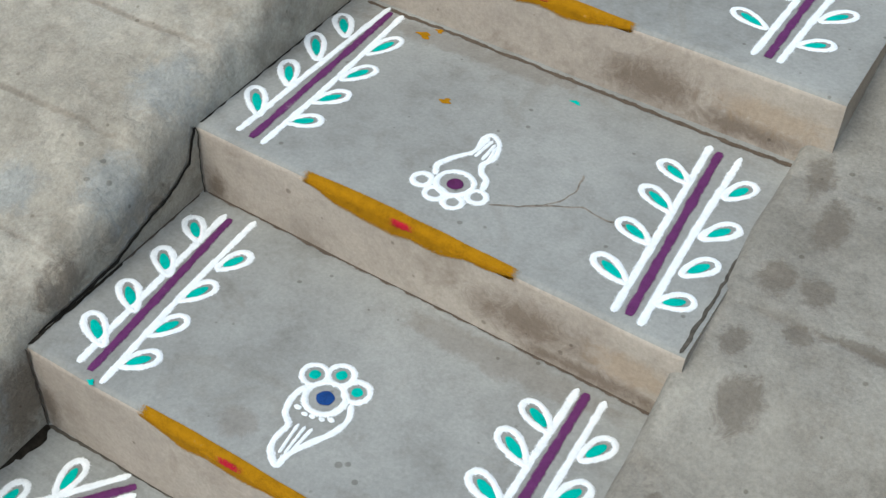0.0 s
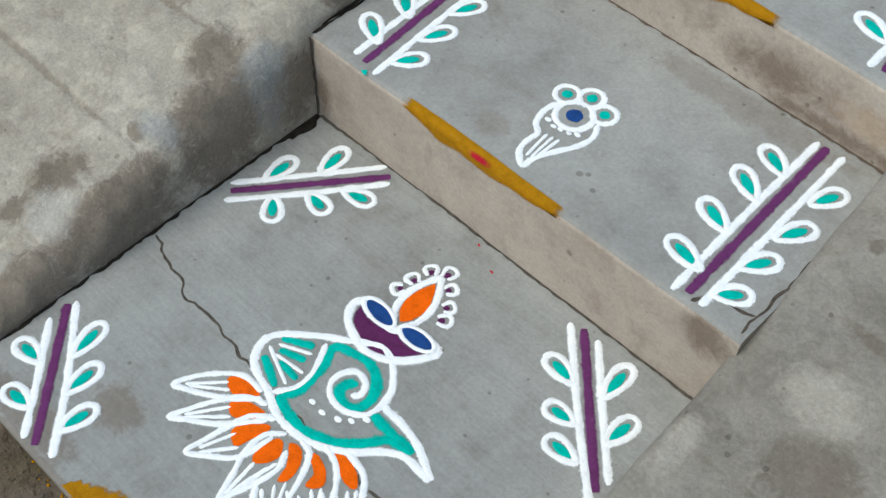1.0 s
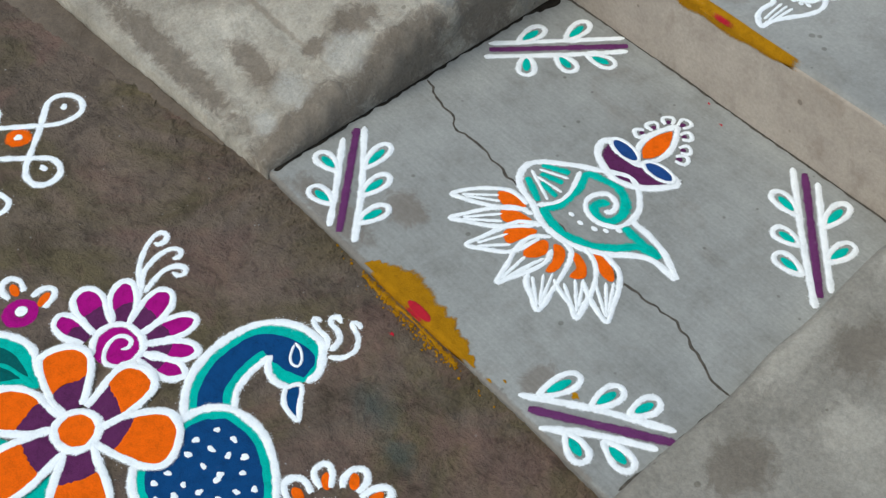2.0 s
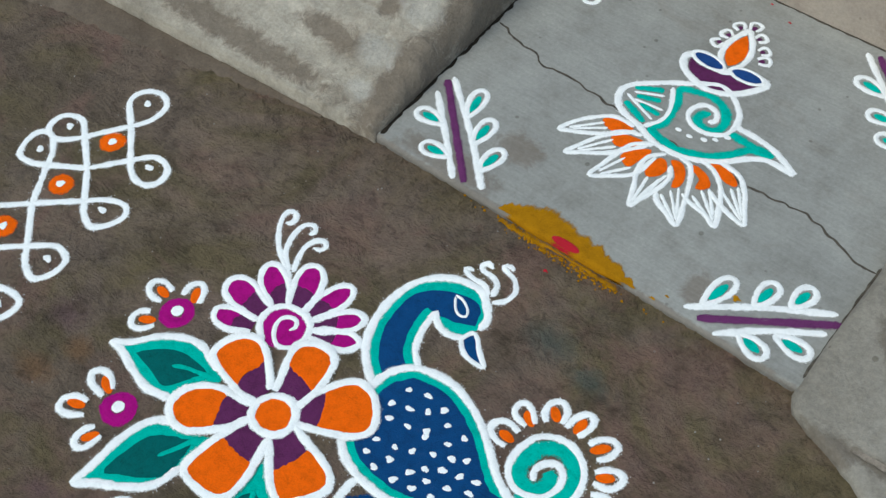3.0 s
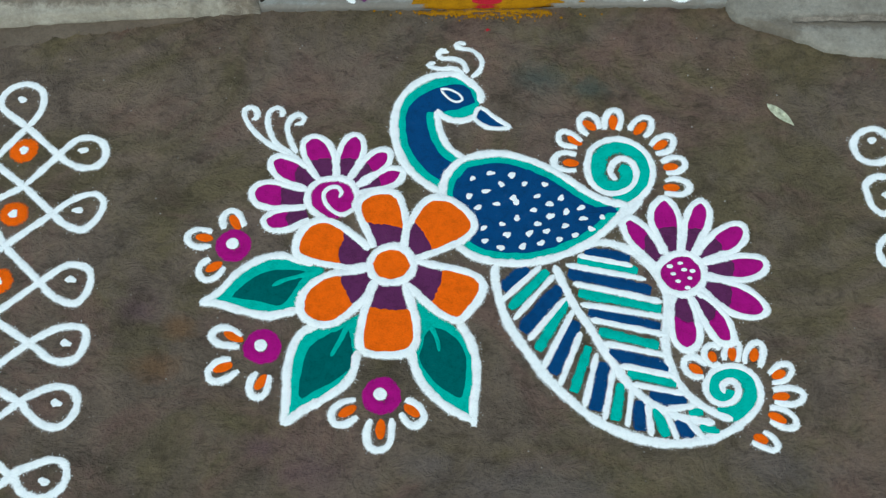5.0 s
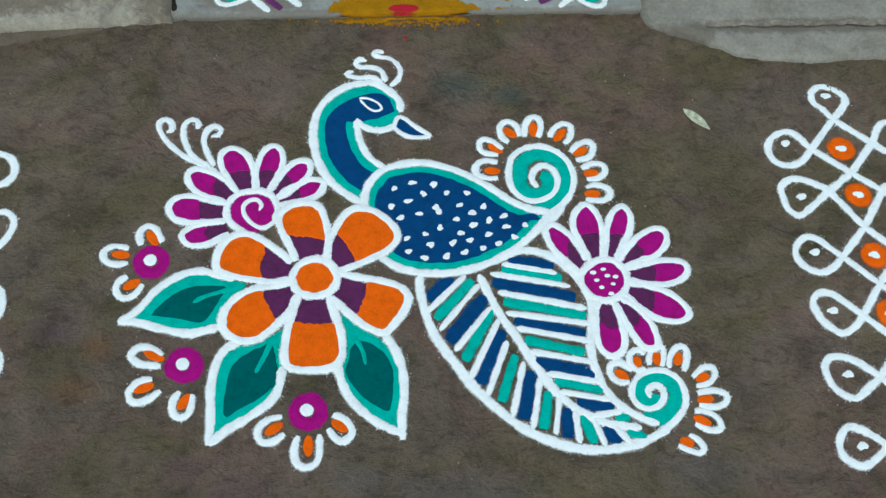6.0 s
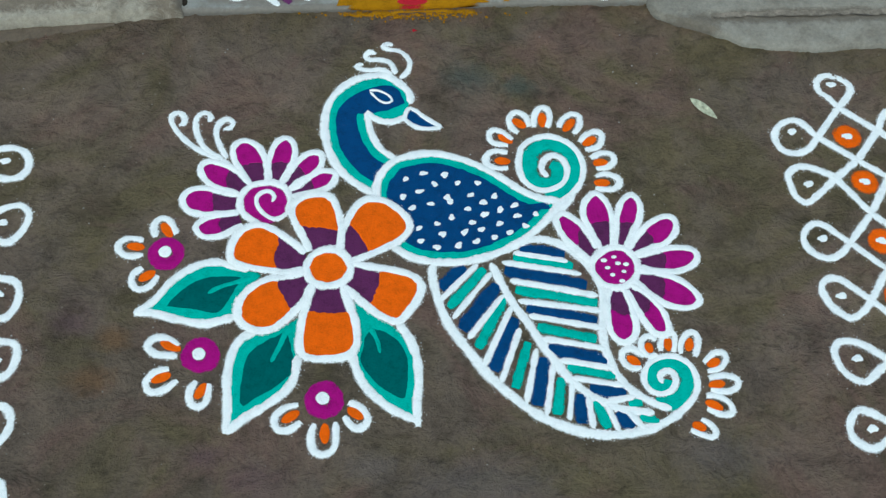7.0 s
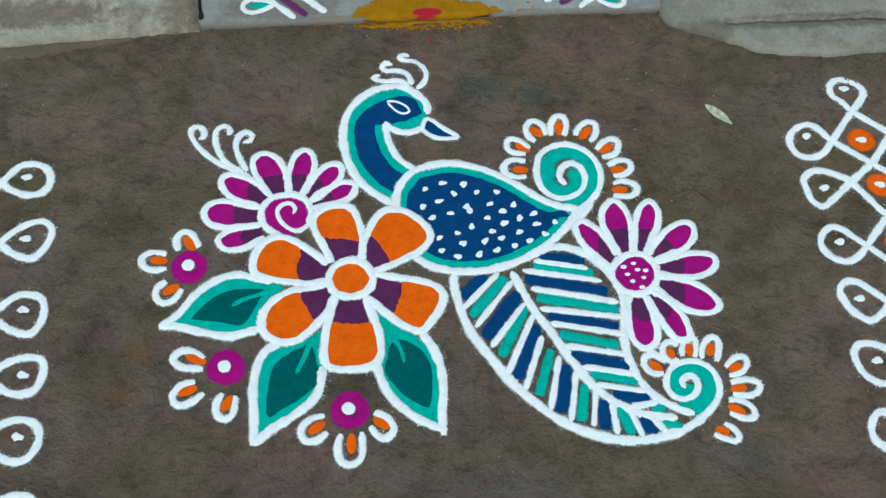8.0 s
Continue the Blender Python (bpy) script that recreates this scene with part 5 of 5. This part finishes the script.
stroke("teal_keel", shell, [(0.340, 0.290), (0.369, 0.280), (0.408, 0.278), (0.446, 0.292), (0.477, 0.318), (0.499, 0.348), (0.532, 0.355), (0.484, 0.357), (0.452, 0.360)], 0.0120, TEAL, L, False, 0.0010)
dots(shell, [(0.382, 0.315), (0.404, 0.313), (0.427, 0.321), (0.442, 0.332), (0.455, 0.348)], 0.0072, L, CHALK)

lamp = drawing("oil_lamp_rangoli", "painted plum oil lamp shape with an orange flame", "rangoli")
bowl = curve_points([(0.312, 0.444), (0.299, 0.474), (0.314, 0.487), (0.365, 0.473), (0.398, 0.492), (0.446, 0.494), (0.432, 0.462), (0.403, 0.434), (0.363, 0.424)], True)
filled("bowl_fill", lamp, bowl, PLUM, L, 0.86)
stroke("bowl_outline", lamp, bowl[::4], 0.0135, CHALK, L, True, 0.0016)
for b, t in zip(*(iter([(0.306, 0.486), (0.370, 0.479), (0.379, 0.486), (0.440, 0.490)]),) * 2):
    o = blade(b, t, 0.028, "oval")
    filled("blue_petal", lamp, o, ROYAL, surface_high, 0.95, 0.0010)
    stroke("petal_edge", lamp, o[::4], 0.0075, CHALK, surface_high, True, 0.0020)
o = blade((0.373, 0.479), (0.356, 0.590), 0.048, "almond")
filled("flame", lamp, o, ORANGE, L, 0.76, 0.0012)
stroke("flame_edge", lamp, o[::4], 0.0115, CHALK, L, True, 0.0020)
FB = [(0.330, 0.539), (0.319, 0.521), (0.337, 0.557), (0.316, 0.565), (0.343, 0.584), (0.327, 0.599), (0.360, 0.594), (0.360, 0.620), (0.378, 0.577), (0.389, 0.596), (0.398, 0.552), (0.410, 0.570), (0.406, 0.532), (0.426, 0.547)]
for b, t in zip(FB[::2], FB[1::2]):
    bud(lamp, b, t, 0.024, L, PLUM, 0.0075, "spark", CHALK, 0.45)

A = surface_a
twig(A, PLAIN, [(0.018, 1.074), (0.032, 0.884), (0.048, 0.713)], [(0.031, 1.069), (0.072, 0.711)], [(0.068, 1.086), (0.081, 0.892), (0.102, 0.701)],
     [(0.055, 0.756), (-0.009, 0.795), (0.046, 0.831), (-0.013, 0.875), (0.036, 0.916), (-0.018, 0.959), (0.024, 1.000), (-0.026, 1.040), (0.100, 0.739), (0.136, 0.788), (0.094, 0.806), (0.119, 0.865), (0.085, 0.885), (0.108, 0.943), (0.088, 0.967), (0.110, 1.023)], 0.035)
twig(A, PLAIN, [(0.659, 1.054), (0.664, 0.872), (0.672, 0.694)], [(0.674, 1.053), (0.690, 0.704)], [(0.701, 1.054), (0.708, 0.871), (0.714, 0.698)],
     [(0.679, 0.745), (0.612, 0.765), (0.664, 0.823), (0.604, 0.852), (0.660, 0.898), (0.602, 0.935), (0.663, 0.963), (0.606, 0.995), (0.712, 0.724), (0.755, 0.760), (0.712, 0.784), (0.745, 0.836), (0.717, 0.858), (0.747, 0.917), (0.716, 0.944), (0.742, 1.000)], 0.035)
conch = drawing("small_shell_rangoli", "small white painted shell with blue centre and teal dots", "rangoli")
ring("eye_ring", conch, (0.375, 0.848), 0.0285, 0.010, CHALK, A)
disc("blue_dot", conch, (0.375, 0.848), 0.013, ROYAL, A, 0.0014)
stroke("outline", conch, [(0.341, 0.854), (0.336, 0.826), (0.344, 0.799), (0.360, 0.784), (0.359, 0.761), (0.365, 0.739), (0.387, 0.722), (0.389, 0.742), (0.402, 0.773), (0.418, 0.804), (0.423, 0.833), (0.411, 0.859)], 0.010, CHALK, A)
for i, c in enumerate([(0.338, 0.875), (0.370, 0.894), (0.406, 0.880)]):
    ring("scallop", conch, c, 0.0185, 0.009, CHALK, A, 0.0016)
    disc("teal_dot", conch, c, 0.0085, TEAL, A)
dots(conch, [(0.353, 0.815), (0.368, 0.810), (0.379, 0.812), (0.393, 0.815), (0.404, 0.821)], 0.0065, A, CHALK)
for a, b in zip(*(iter([(0.371, 0.793), (0.378, 0.739), (0.381, 0.794), (0.385, 0.742), (0.391, 0.796), (0.390, 0.741)]),) * 2):
    stroke("fan_line", conch, [a, b], 0.0055, CHALK, A)

B = surface_b
twig(B, PLAIN, [(0.006, 1.568), (0.009, 1.341), (0.013, 1.126)], [(0.017, 1.556), (0.041, 1.124)], [(0.040, 1.559), (0.058, 1.320), (0.065, 1.119)],
     [(0.017, 1.176), (-0.042, 1.238), (0.005, 1.270), (-0.042, 1.331), (-0.002, 1.358), (-0.056, 1.424), (-0.003, 1.443), (-0.054, 1.503), (0.063, 1.187), (0.107, 1.224), (0.065, 1.253), (0.101, 1.308), (0.066, 1.331), (0.094, 1.395), (0.057, 1.418), (0.079, 1.495)], 0.035)
twig(B, PLAIN, [(0.648, 1.508), (0.662, 1.303), (0.676, 1.089)], [(0.667, 1.500), (0.696, 1.095)], [(0.700, 1.505), (0.706, 1.303), (0.717, 1.085)],
     [(0.668, 1.149), (0.605, 1.181), (0.661, 1.241), (0.602, 1.269), (0.662, 1.323), (0.599, 1.358), (0.655, 1.400), (0.597, 1.431), (0.718, 1.136), (0.763, 1.170), (0.725, 1.207), (0.759, 1.261), (0.719, 1.294), (0.757, 1.350), (0.713, 1.396), (0.743, 1.454)], 0.035)
conch2 = drawing("small_shell_rangoli", "small white painted shell with a plum centre", "rangoli")
ring("eye_ring", conch2, (0.362, 1.204), 0.0285, 0.010, CHALK, B)
disc("plum_dot", conch2, (0.363, 1.203), 0.013, PLUM, B, 0.0014)
stroke("outline", conch2, [(0.327, 1.205), (0.317, 1.228), (0.327, 1.255), (0.347, 1.289), (0.343, 1.324), (0.350, 1.339), (0.370, 1.325), (0.381, 1.291), (0.374, 1.266), (0.384, 1.246), (0.397, 1.236), (0.405, 1.209)], 0.010, CHALK, B)
for c in [(0.316, 1.185), (0.348, 1.168), (0.381, 1.165), (0.405, 1.194)]:
    ring("scallop", conch2, c, 0.0145, 0.010, CHALK, B, 0.0016)
for a, b in zip(*(iter([(0.357, 1.327), (0.354, 1.276), (0.365, 1.321), (0.367, 1.275), (0.370, 1.315), (0.377, 1.275), (0.350, 1.329), (0.347, 1.275)]),) * 2):
    stroke("fan_line", conch2, [a, b], 0.0065, CHALK, B)

C = surface_c
twig(C, PLAIN, [(0.668, 2.018), (0.662, 1.808), (0.658, 1.588)], [(0.678, 2.012), (0.680, 1.595)], [(0.718, 2.015), (0.706, 1.799), (0.700, 1.590)],
     [(0.650, 1.673), (0.583, 1.705), (0.651, 1.783), (0.584, 1.826), (0.709, 1.654), (0.758, 1.691), (0.714, 1.745), (0.758, 1.805), (0.718, 1.851), (0.756, 1.918)], 0.035)


# ---- turmeric bands on the step edges ----
def turmeric_band(name, y_front, skew, x_first, z_top, x0, x1, depth, over, red, seed, nose=0.012):
    """A band of turmeric paste wrapped over a step's edge, with a smear of red."""
    t = drawing(name, "yellow turmeric band with a red smear on a step edge", "powder band", "turmeric bands")
    prof = [(-0.0, -d) for d in np.linspace(depth, nose, 7)]
    prof += [(nose * (1 - math.cos(a)), -nose + nose * math.sin(a)) for a in np.linspace(0.3, math.pi / 2, 5)]
    prof += [(nose + over * k / 3, 0.0) for k in (1, 2, 3)]

    def sheet(part_name, a, b, mat, lift, first, last):
        verts, rims, faces = [], [], []
        n = int((b - a) / 0.006)
        m = len(prof[first:last])
        for i in range(n + 1):
            x = a + (b - a) * i / n
            f = math.sin(math.pi * min(1, max(0, i / n)) ** 0.8) ** 0.75
            f *= 0.85 + 0.3 * rough(x, seed, 22)
            for k, (dy, dz) in enumerate(prof[first:last]):
                q = k / (m - 1)
                zz = dz * min(1, f) if dz < -nose else dz
                yy = dy if dy <= nose else nose + (dy - nose) * f
                base_y = y_front + skew * (x - x_first) + yy
                n9 = noise.noise(Vector((x * 9, (y_front + yy) * 9, (z_top + zz) * 9 + seed)))
                verts.append((x, base_y + 0.002 * n9 - lift * (1 - q) - 0.0008, z_top + zz + lift * q + 0.0012))
                rims.append(max(1.0 - 0.17 * min(k, 2 * (m - 1 - k)), 1.1 - 0.13 * min(i, n - i), 0.0))
        for i in range(n):
            for k in range(m - 1):
                p = i * m + k
                faces.append((p, p + m, p + m + 1, p + 1))
        return rim_mesh(part_name, verts, faces, rims, mat, t)

    sheet("yellow_band", x0, x1, TURMERIC, 0.0004, 0, len(prof))
    sheet("red_smear", red - 0.035, red + 0.03, KUMKUM, 0.0010, 4, 10)


turmeric_band("turmeric_band", 0.697, -0.012, -0.15, STEP1, 0.165, 0.495, 0.040, 0.004, 0.335, 2)
turmeric_band("turmeric_band", 1.108, -0.042, -0.18, STEP2, 0.150, 0.545, 0.040, 0.008, 0.345, 3)
turmeric_band("turmeric_band", 1.588, -0.045, -0.2, STEP3, 0.12, 0.485, 0.040, 0.006, 0.30, 4)


# ---- cracks, crumbs and small litter ----
def dirt(name, color):
    m, nt, b = nodes_of(name)
    co = coords(nt)
    c = ramp(nt, noise_node(nt, co, 90, 5, 0.7), [(0.3, tuple(k * 0.5 for k in color)), (0.7, tuple(k * 1.5 for k in color))])
    nt.links.new(c, b.inputs["Base Color"])
    b.inputs["Roughness"].default_value = 0.95
    b.inputs["Specular IOR Level"].default_value = 0.1
    return m


DIRT = dirt("crack_dirt", (0.022, 0.018, 0.014))
SOFT = dirt("joint_dirt", (0.075, 0.06, 0.048))
EARTHY = dirt("joint_earth", (0.21, 0.178, 0.146))
DUSTY = powder("swept_dirt", (0.125, 0.095, 0.072), 0.5, 0.68, (0.26, 0.235, 0.205))
FADED = dirt("old_crack_dirt", (0.085, 0.073, 0.060))
STONE = dirt("pale_grit", (0.34, 0.31, 0.28))
STRAW = dirt("dry_leaf", (0.50, 0.50, 0.36))


def wander(points, amount, step=0.010):
    """Breaks a smooth line into a jagged crack."""
    c = curve_points(points, False, step)
    out = []
    for i, (x, y) in enumerate(c):
        k = 0 if i in (0, len(c) - 1) else amount
        out.append((x + k * rough(x * 2, y * 2, 31), y + k * rough(x * 2 + 7, y * 2, 31) + k * 0.8 * rough(x, y, 110)))
    return out


def crack(parent, points, width, surf, amount=0.006, material=None):
    return stroke("crack", parent, wander(points, amount), width, material or DIRT, surf, False, 0.0002, "", 0.2, 1.8)


def wall_crack(parent, points, width, out=(1.0, 0.0), material=None):
    """A crack on an upright face, from (x, y, z) points."""
    p = [np.array(q) for q in points]
    verts, faces, rims = [], [], []
    side = np.array((out[1], -out[0]))
    fine = []
    for a, b in zip(p, p[1:]):
        for t in np.arange(8) / 8:
            fine.append(a + (b - a) * t)
    fine.append(p[-1])
    for i, q in enumerate(fine):
        d = fine[min(i + 1, len(fine) - 1)] - fine[max(i - 1, 0)]
        d /= np.linalg.norm(d)
        n = np.cross(d, np.array((out[0], out[1], 0.0)))
        w = width * 0.5 * (1 + 0.6 * rough(q[1] * 3, q[2] * 3, 40))
        j = 0.004 * rough(q[1], q[2], 60)
        for s in (-1, 1):
            v = q + n * (s * w + j) + np.array((out[0], out[1], 0)) * 0.0015
            verts.append(tuple(v))
            rims.append(0.0)
    for i in range(len(fine) - 1):
        faces.append((2 * i, 2 * i + 1, 2 * i + 3, 2 * i + 2))
    return rim_mesh("crack", verts, faces, rims, material or DIRT, parent)


def cheek(y):
    return -0.008 - 0.038 * y


crack(landing, [(-0.012, 0.344), (0.028, 0.330), (0.078, 0.321), (0.114, 0.302), (0.171, 0.307), (0.279, 0.291), (0.40, 0.284), (0.525, 0.281), (0.633, 0.284), (0.68, 0.269), (0.723, 0.251), (0.772, 0.246)], 0.0026, L, 0.006, FADED)
crack(landing, [(cheek(y) + 0.001, y) for y in (0.01, 0.12, 0.24, 0.36, 0.48, 0.6, 0.69)], 0.0048, L, 0.006)
crack(landing, [(-0.03, 0.692), (0.1, 0.6935), (0.4, 0.689), (0.77, 0.684)], 0.0034, L, 0.0022, FADED)
crack(landing, [(0.7735, y) for y in (0.02, 0.1, 0.2, 0.26)], 0.0032, L, 0.003, FADED)
crack(landing, [(-0.032, 0.692), (-0.022, 0.66), (-0.026, 0.62)], 0.009, L, 0.004)
wall_crack(step_a, [(-0.032, 0.694, z) for z in (0.012, 0.05, 0.09, 0.13, 0.178)], 0.005, (0.0, -1.0), SOFT)
crack(step_a, [(cheek(y) - 0.001, y) for y in (0.70, 0.78, 0.86, 0.9)], 0.006, A, 0.004)
wall_crack(step_a, [(cheek(y) + 0.001, y, z) for y, z in ((0.72, 0.185), (0.80, 0.187), (0.889, 0.192), (0.952, 0.214), (1.02, 0.230), (1.07, 0.258), (1.094, 0.314))], 0.0065)
crack(step_a, [(cheek(y) - 0.001, y) for y in (0.88, 0.98, 1.09)], 0.004, A, 0.003, SOFT)
crack(step_a, [(-0.05, 1.103), (0.2, 1.092), (0.5, 1.08), (0.77, 1.068)], 0.0095, A, 0.003, DUSTY)
crack(step_a, [(0.7765, y) for y in (0.70, 0.78, 0.87, 0.96, 1.06)], 0.0026, A, 0.004, SOFT)
crack(step_a, [(0.70, 0.697), (0.715, 0.722), (0.742, 0.728), (0.775, 0.735)], 0.0035, A, 0.004, SOFT)
wall_crack(step_b, [(-0.047, 1.1, z) for z in (0.18, 0.22, 0.26, 0.31)], 0.003, (0.0, -1.0), FADED)
crack(step_b, [(cheek(y) - 0.002, y) for y in (1.11, 1.2, 1.3, 1.42, 1.57)], 0.0055, B, 0.004)
crack(step_b, [(0.428, 1.19), (0.458, 1.204), (0.495, 1.232), (0.546, 1.257), (0.589, 1.255), (0.66, 1.262)], 0.0024, B, 0.005, EARTHY)
crack(step_b, [(0.495, 1.232), (0.519, 1.277), (0.514, 1.33)], 0.0017, B, 0.005, EARTHY)
crack(step_b, [(-0.04, 1.566), (0.2, 1.556), (0.5, 1.541), (0.79, 1.528)], 0.010, B, 0.003, DUSTY)
crack(step_b, [(0.781, y) for y in (1.07, 1.16, 1.26, 1.36, 1.5)], 0.0035, B, 0.004, FADED)


def on_right(x, y):
    return lerp_table(RIGHT_TOP, y) + 0.003 * (noise.noise(Vector((x * 7, y * 7, 13.3))) + 0.5 * noise.noise(Vector((x * 19, y * 19, 17.1)))) + 0.0012 - 0.004 * max(max(0, 1 - abs(y - j) / 0.012) for j in RIGHT_JOINTS)


crack(cheek_right, [(0.88, -0.043), (1.0, -0.041), (1.3, -0.044)], 0.006, on_right, 0.004, EARTHY)

# turmeric swept over the landing's front edge, with crumbs on the earth below
patch = drawing("turmeric_patch", "yellow turmeric swept over the landing's front edge", "powder patch", "turmeric bands")
front = [(x, 0.0025) for x in (0.245, 0.30, 0.37, 0.43, 0.50)]
back = [(0.250, 0.020), (0.30, 0.050), (0.37, 0.050), (0.43, 0.036), (0.505, 0.009)]
between("yellow_sweep", patch, aligned(front, 120), aligned(back, 120), 0.0, 1.0, TURMERIC, L, 0.0008, 12, "", 0.010)
fall = [(x, -0.012 - 0.005 * math.sin(k * 2.1)) for k, x in enumerate((0.255, 0.31, 0.37, 0.42, 0.48))]
between("yellow_spill", patch, aligned(fall, 120), aligned([(x, -0.001) for x in (0.255, 0.31, 0.37, 0.42, 0.48)], 120), 0.0, 1.0, TURMERIC, surface_mid, 0.001, 5, "", 0.003)
filled("red_smear", patch, blade((0.345, 0.0085), (0.40, 0.008), 0.018, "oval"), KUMKUM, L, 1.0, 0.002)


turmeric_band("turmeric_band", 0.0, 0.0, -0.12, LAND, 0.252, 0.495, 0.018, 0.008, 0.372, 1, 0.008)


def grains(name, label, category, count, place, size, material, seed):
    """Loose grains of a few millimetres, gathered in one object."""
    rng = random.Random(seed)
    verts, faces = [], []
    for _ in range(count):
        x, y, z = place(rng)
        s = size * rng.uniform(0.45, 1.25)
        k = len(verts)
        ring_pts = 4
        a0 = rng.uniform(0, 6)
        for h, r in ((-0.3, 1.0), (0.35, 0.85)):
            for i in range(ring_pts):
                a = a0 + 2 * math.pi * i / ring_pts
                q = r * s * rng.uniform(0.7, 1.2)
                verts.append((x + q * math.cos(a), y + q * math.sin(a), z + h * s))
        verts.append((x, y, z + s * 0.75))
        for i in range(ring_pts):
            j = (i + 1) % ring_pts
            faces.append((k + i, k + j, k + ring_pts + j, k + ring_pts + i))
            faces.append((k + ring_pts + i, k + ring_pts + j, k + 2 * ring_pts))
    me = bpy.data.meshes.new(name)
    me.from_pydata(verts, [], faces)
    me.materials.append(material)
    return tagged(new(name, me), label, category, kind="stuff")


def spill_place(rng):
    x = 0.375 + rng.gauss(0, 0.075)
    y = -0.010 - abs(rng.gauss(0, 0.006)) + (0.008 if x < 0.3 else 0)
    return x, y, relief(x, y) + 0.001


def speck_place(rng):
    x, y = SPECKS[rng.randrange(len(SPECKS))]
    return x, y, relief(x, y) + 0.0002


def lane_place(rng):
    x, y = rng.uniform(-0.75, 1.5), rng.uniform(-1.0, -0.01)
    return x, y, relief(x, y)


def edge_place(rng):
    x = rng.uniform(-0.5, 1.2)
    y = 0.003 - abs(rng.gauss(0, 0.028)) - (0.105 if x > 0.82 else 0.02 if x < 0 else 0)
    return x, y, relief(x, y)


grains("turmeric_crumbs", "yellow turmeric crumbs on the earth by the landing", "crumbs", 240, spill_place, 0.0024, TURMERIC, 5)
grains("powder_grains", "loose white powder grains beside the poured lines", "powder", 15000, speck_place, 0.00075, WHITE, 12)
grains("grit", "pale grit scattered over the packed earth", "grit", 190, lane_place, 0.0016, STONE, 6)
grains("earth_crumbs", "brown earth crumbs along the foot of the steps", "crumbs", 1900, edge_place, 0.0028, M_EARTH, 7)


def dry_leaf():
    d = drawing("dry_leaf", "pale dry leaf flake lying on the packed earth", "leaf")
    o = blade((0.818, -0.196), (0.856, -0.238), 0.017, "almond")
    filled("blade", d, o, STRAW, lambda x, y: relief(x, y) + 0.002 + 0.05 * abs((x - 0.837) + (y + 0.217)), 1.0, 0.001)


dry_leaf()


def smear(centre, size, material, surf, label):
    s = drawing("powder_smear", label, "smear", "spilt powder spots")
    a = np.linspace(0, 2 * math.pi, 19)[:-1]
    o = [(centre[0] + size * math.cos(t) * (1 + 0.5 * math.sin(3 * t + centre[0] * 40)), centre[1] + 0.7 * size * math.sin(t) * (1 + 0.4 * math.cos(2 * t + centre[1] * 30))) for t in a]
    filled("spot", s, o, material, surf, 1.0, 0.0005)


smear((0.240, 1.378), 0.010, TURMERIC, B, "small yellow turmeric spot on a tread")
smear((0.106, 1.527), 0.014, TURMERIC, B, "yellow turmeric spot on a tread")
smear((0.122, 1.552), 0.008, TURMERIC, B, "small yellow turmeric spot on a tread")
smear((0.630, 0.080), 0.007, TURMERIC, L, "small yellow turmeric spot on the landing")
smear((0.531, 0.006), 0.0045, TURMERIC, L, "tiny yellow turmeric spot on the landing")
smear((0.547, 0.022), 0.0035, TURMERIC, L, "tiny yellow turmeric spot on the landing")
smear((0.420, 1.493), 0.009, TEAL, B, "faint teal powder spot on a tread")
smear((0.088, 0.697), 0.006, TEAL, A, "tiny teal powder spot on a tread")
smear((0.401, 0.652), 0.0036, KUMKUM, L, "tiny red powder spot on the landing")
smear((0.352, 0.676), 0.0030, KUMKUM, L, "tiny red powder spot on the landing")
smear((0.372, -0.045), 0.005, KUMKUM, surface_ground, "tiny red powder spot on the earth")
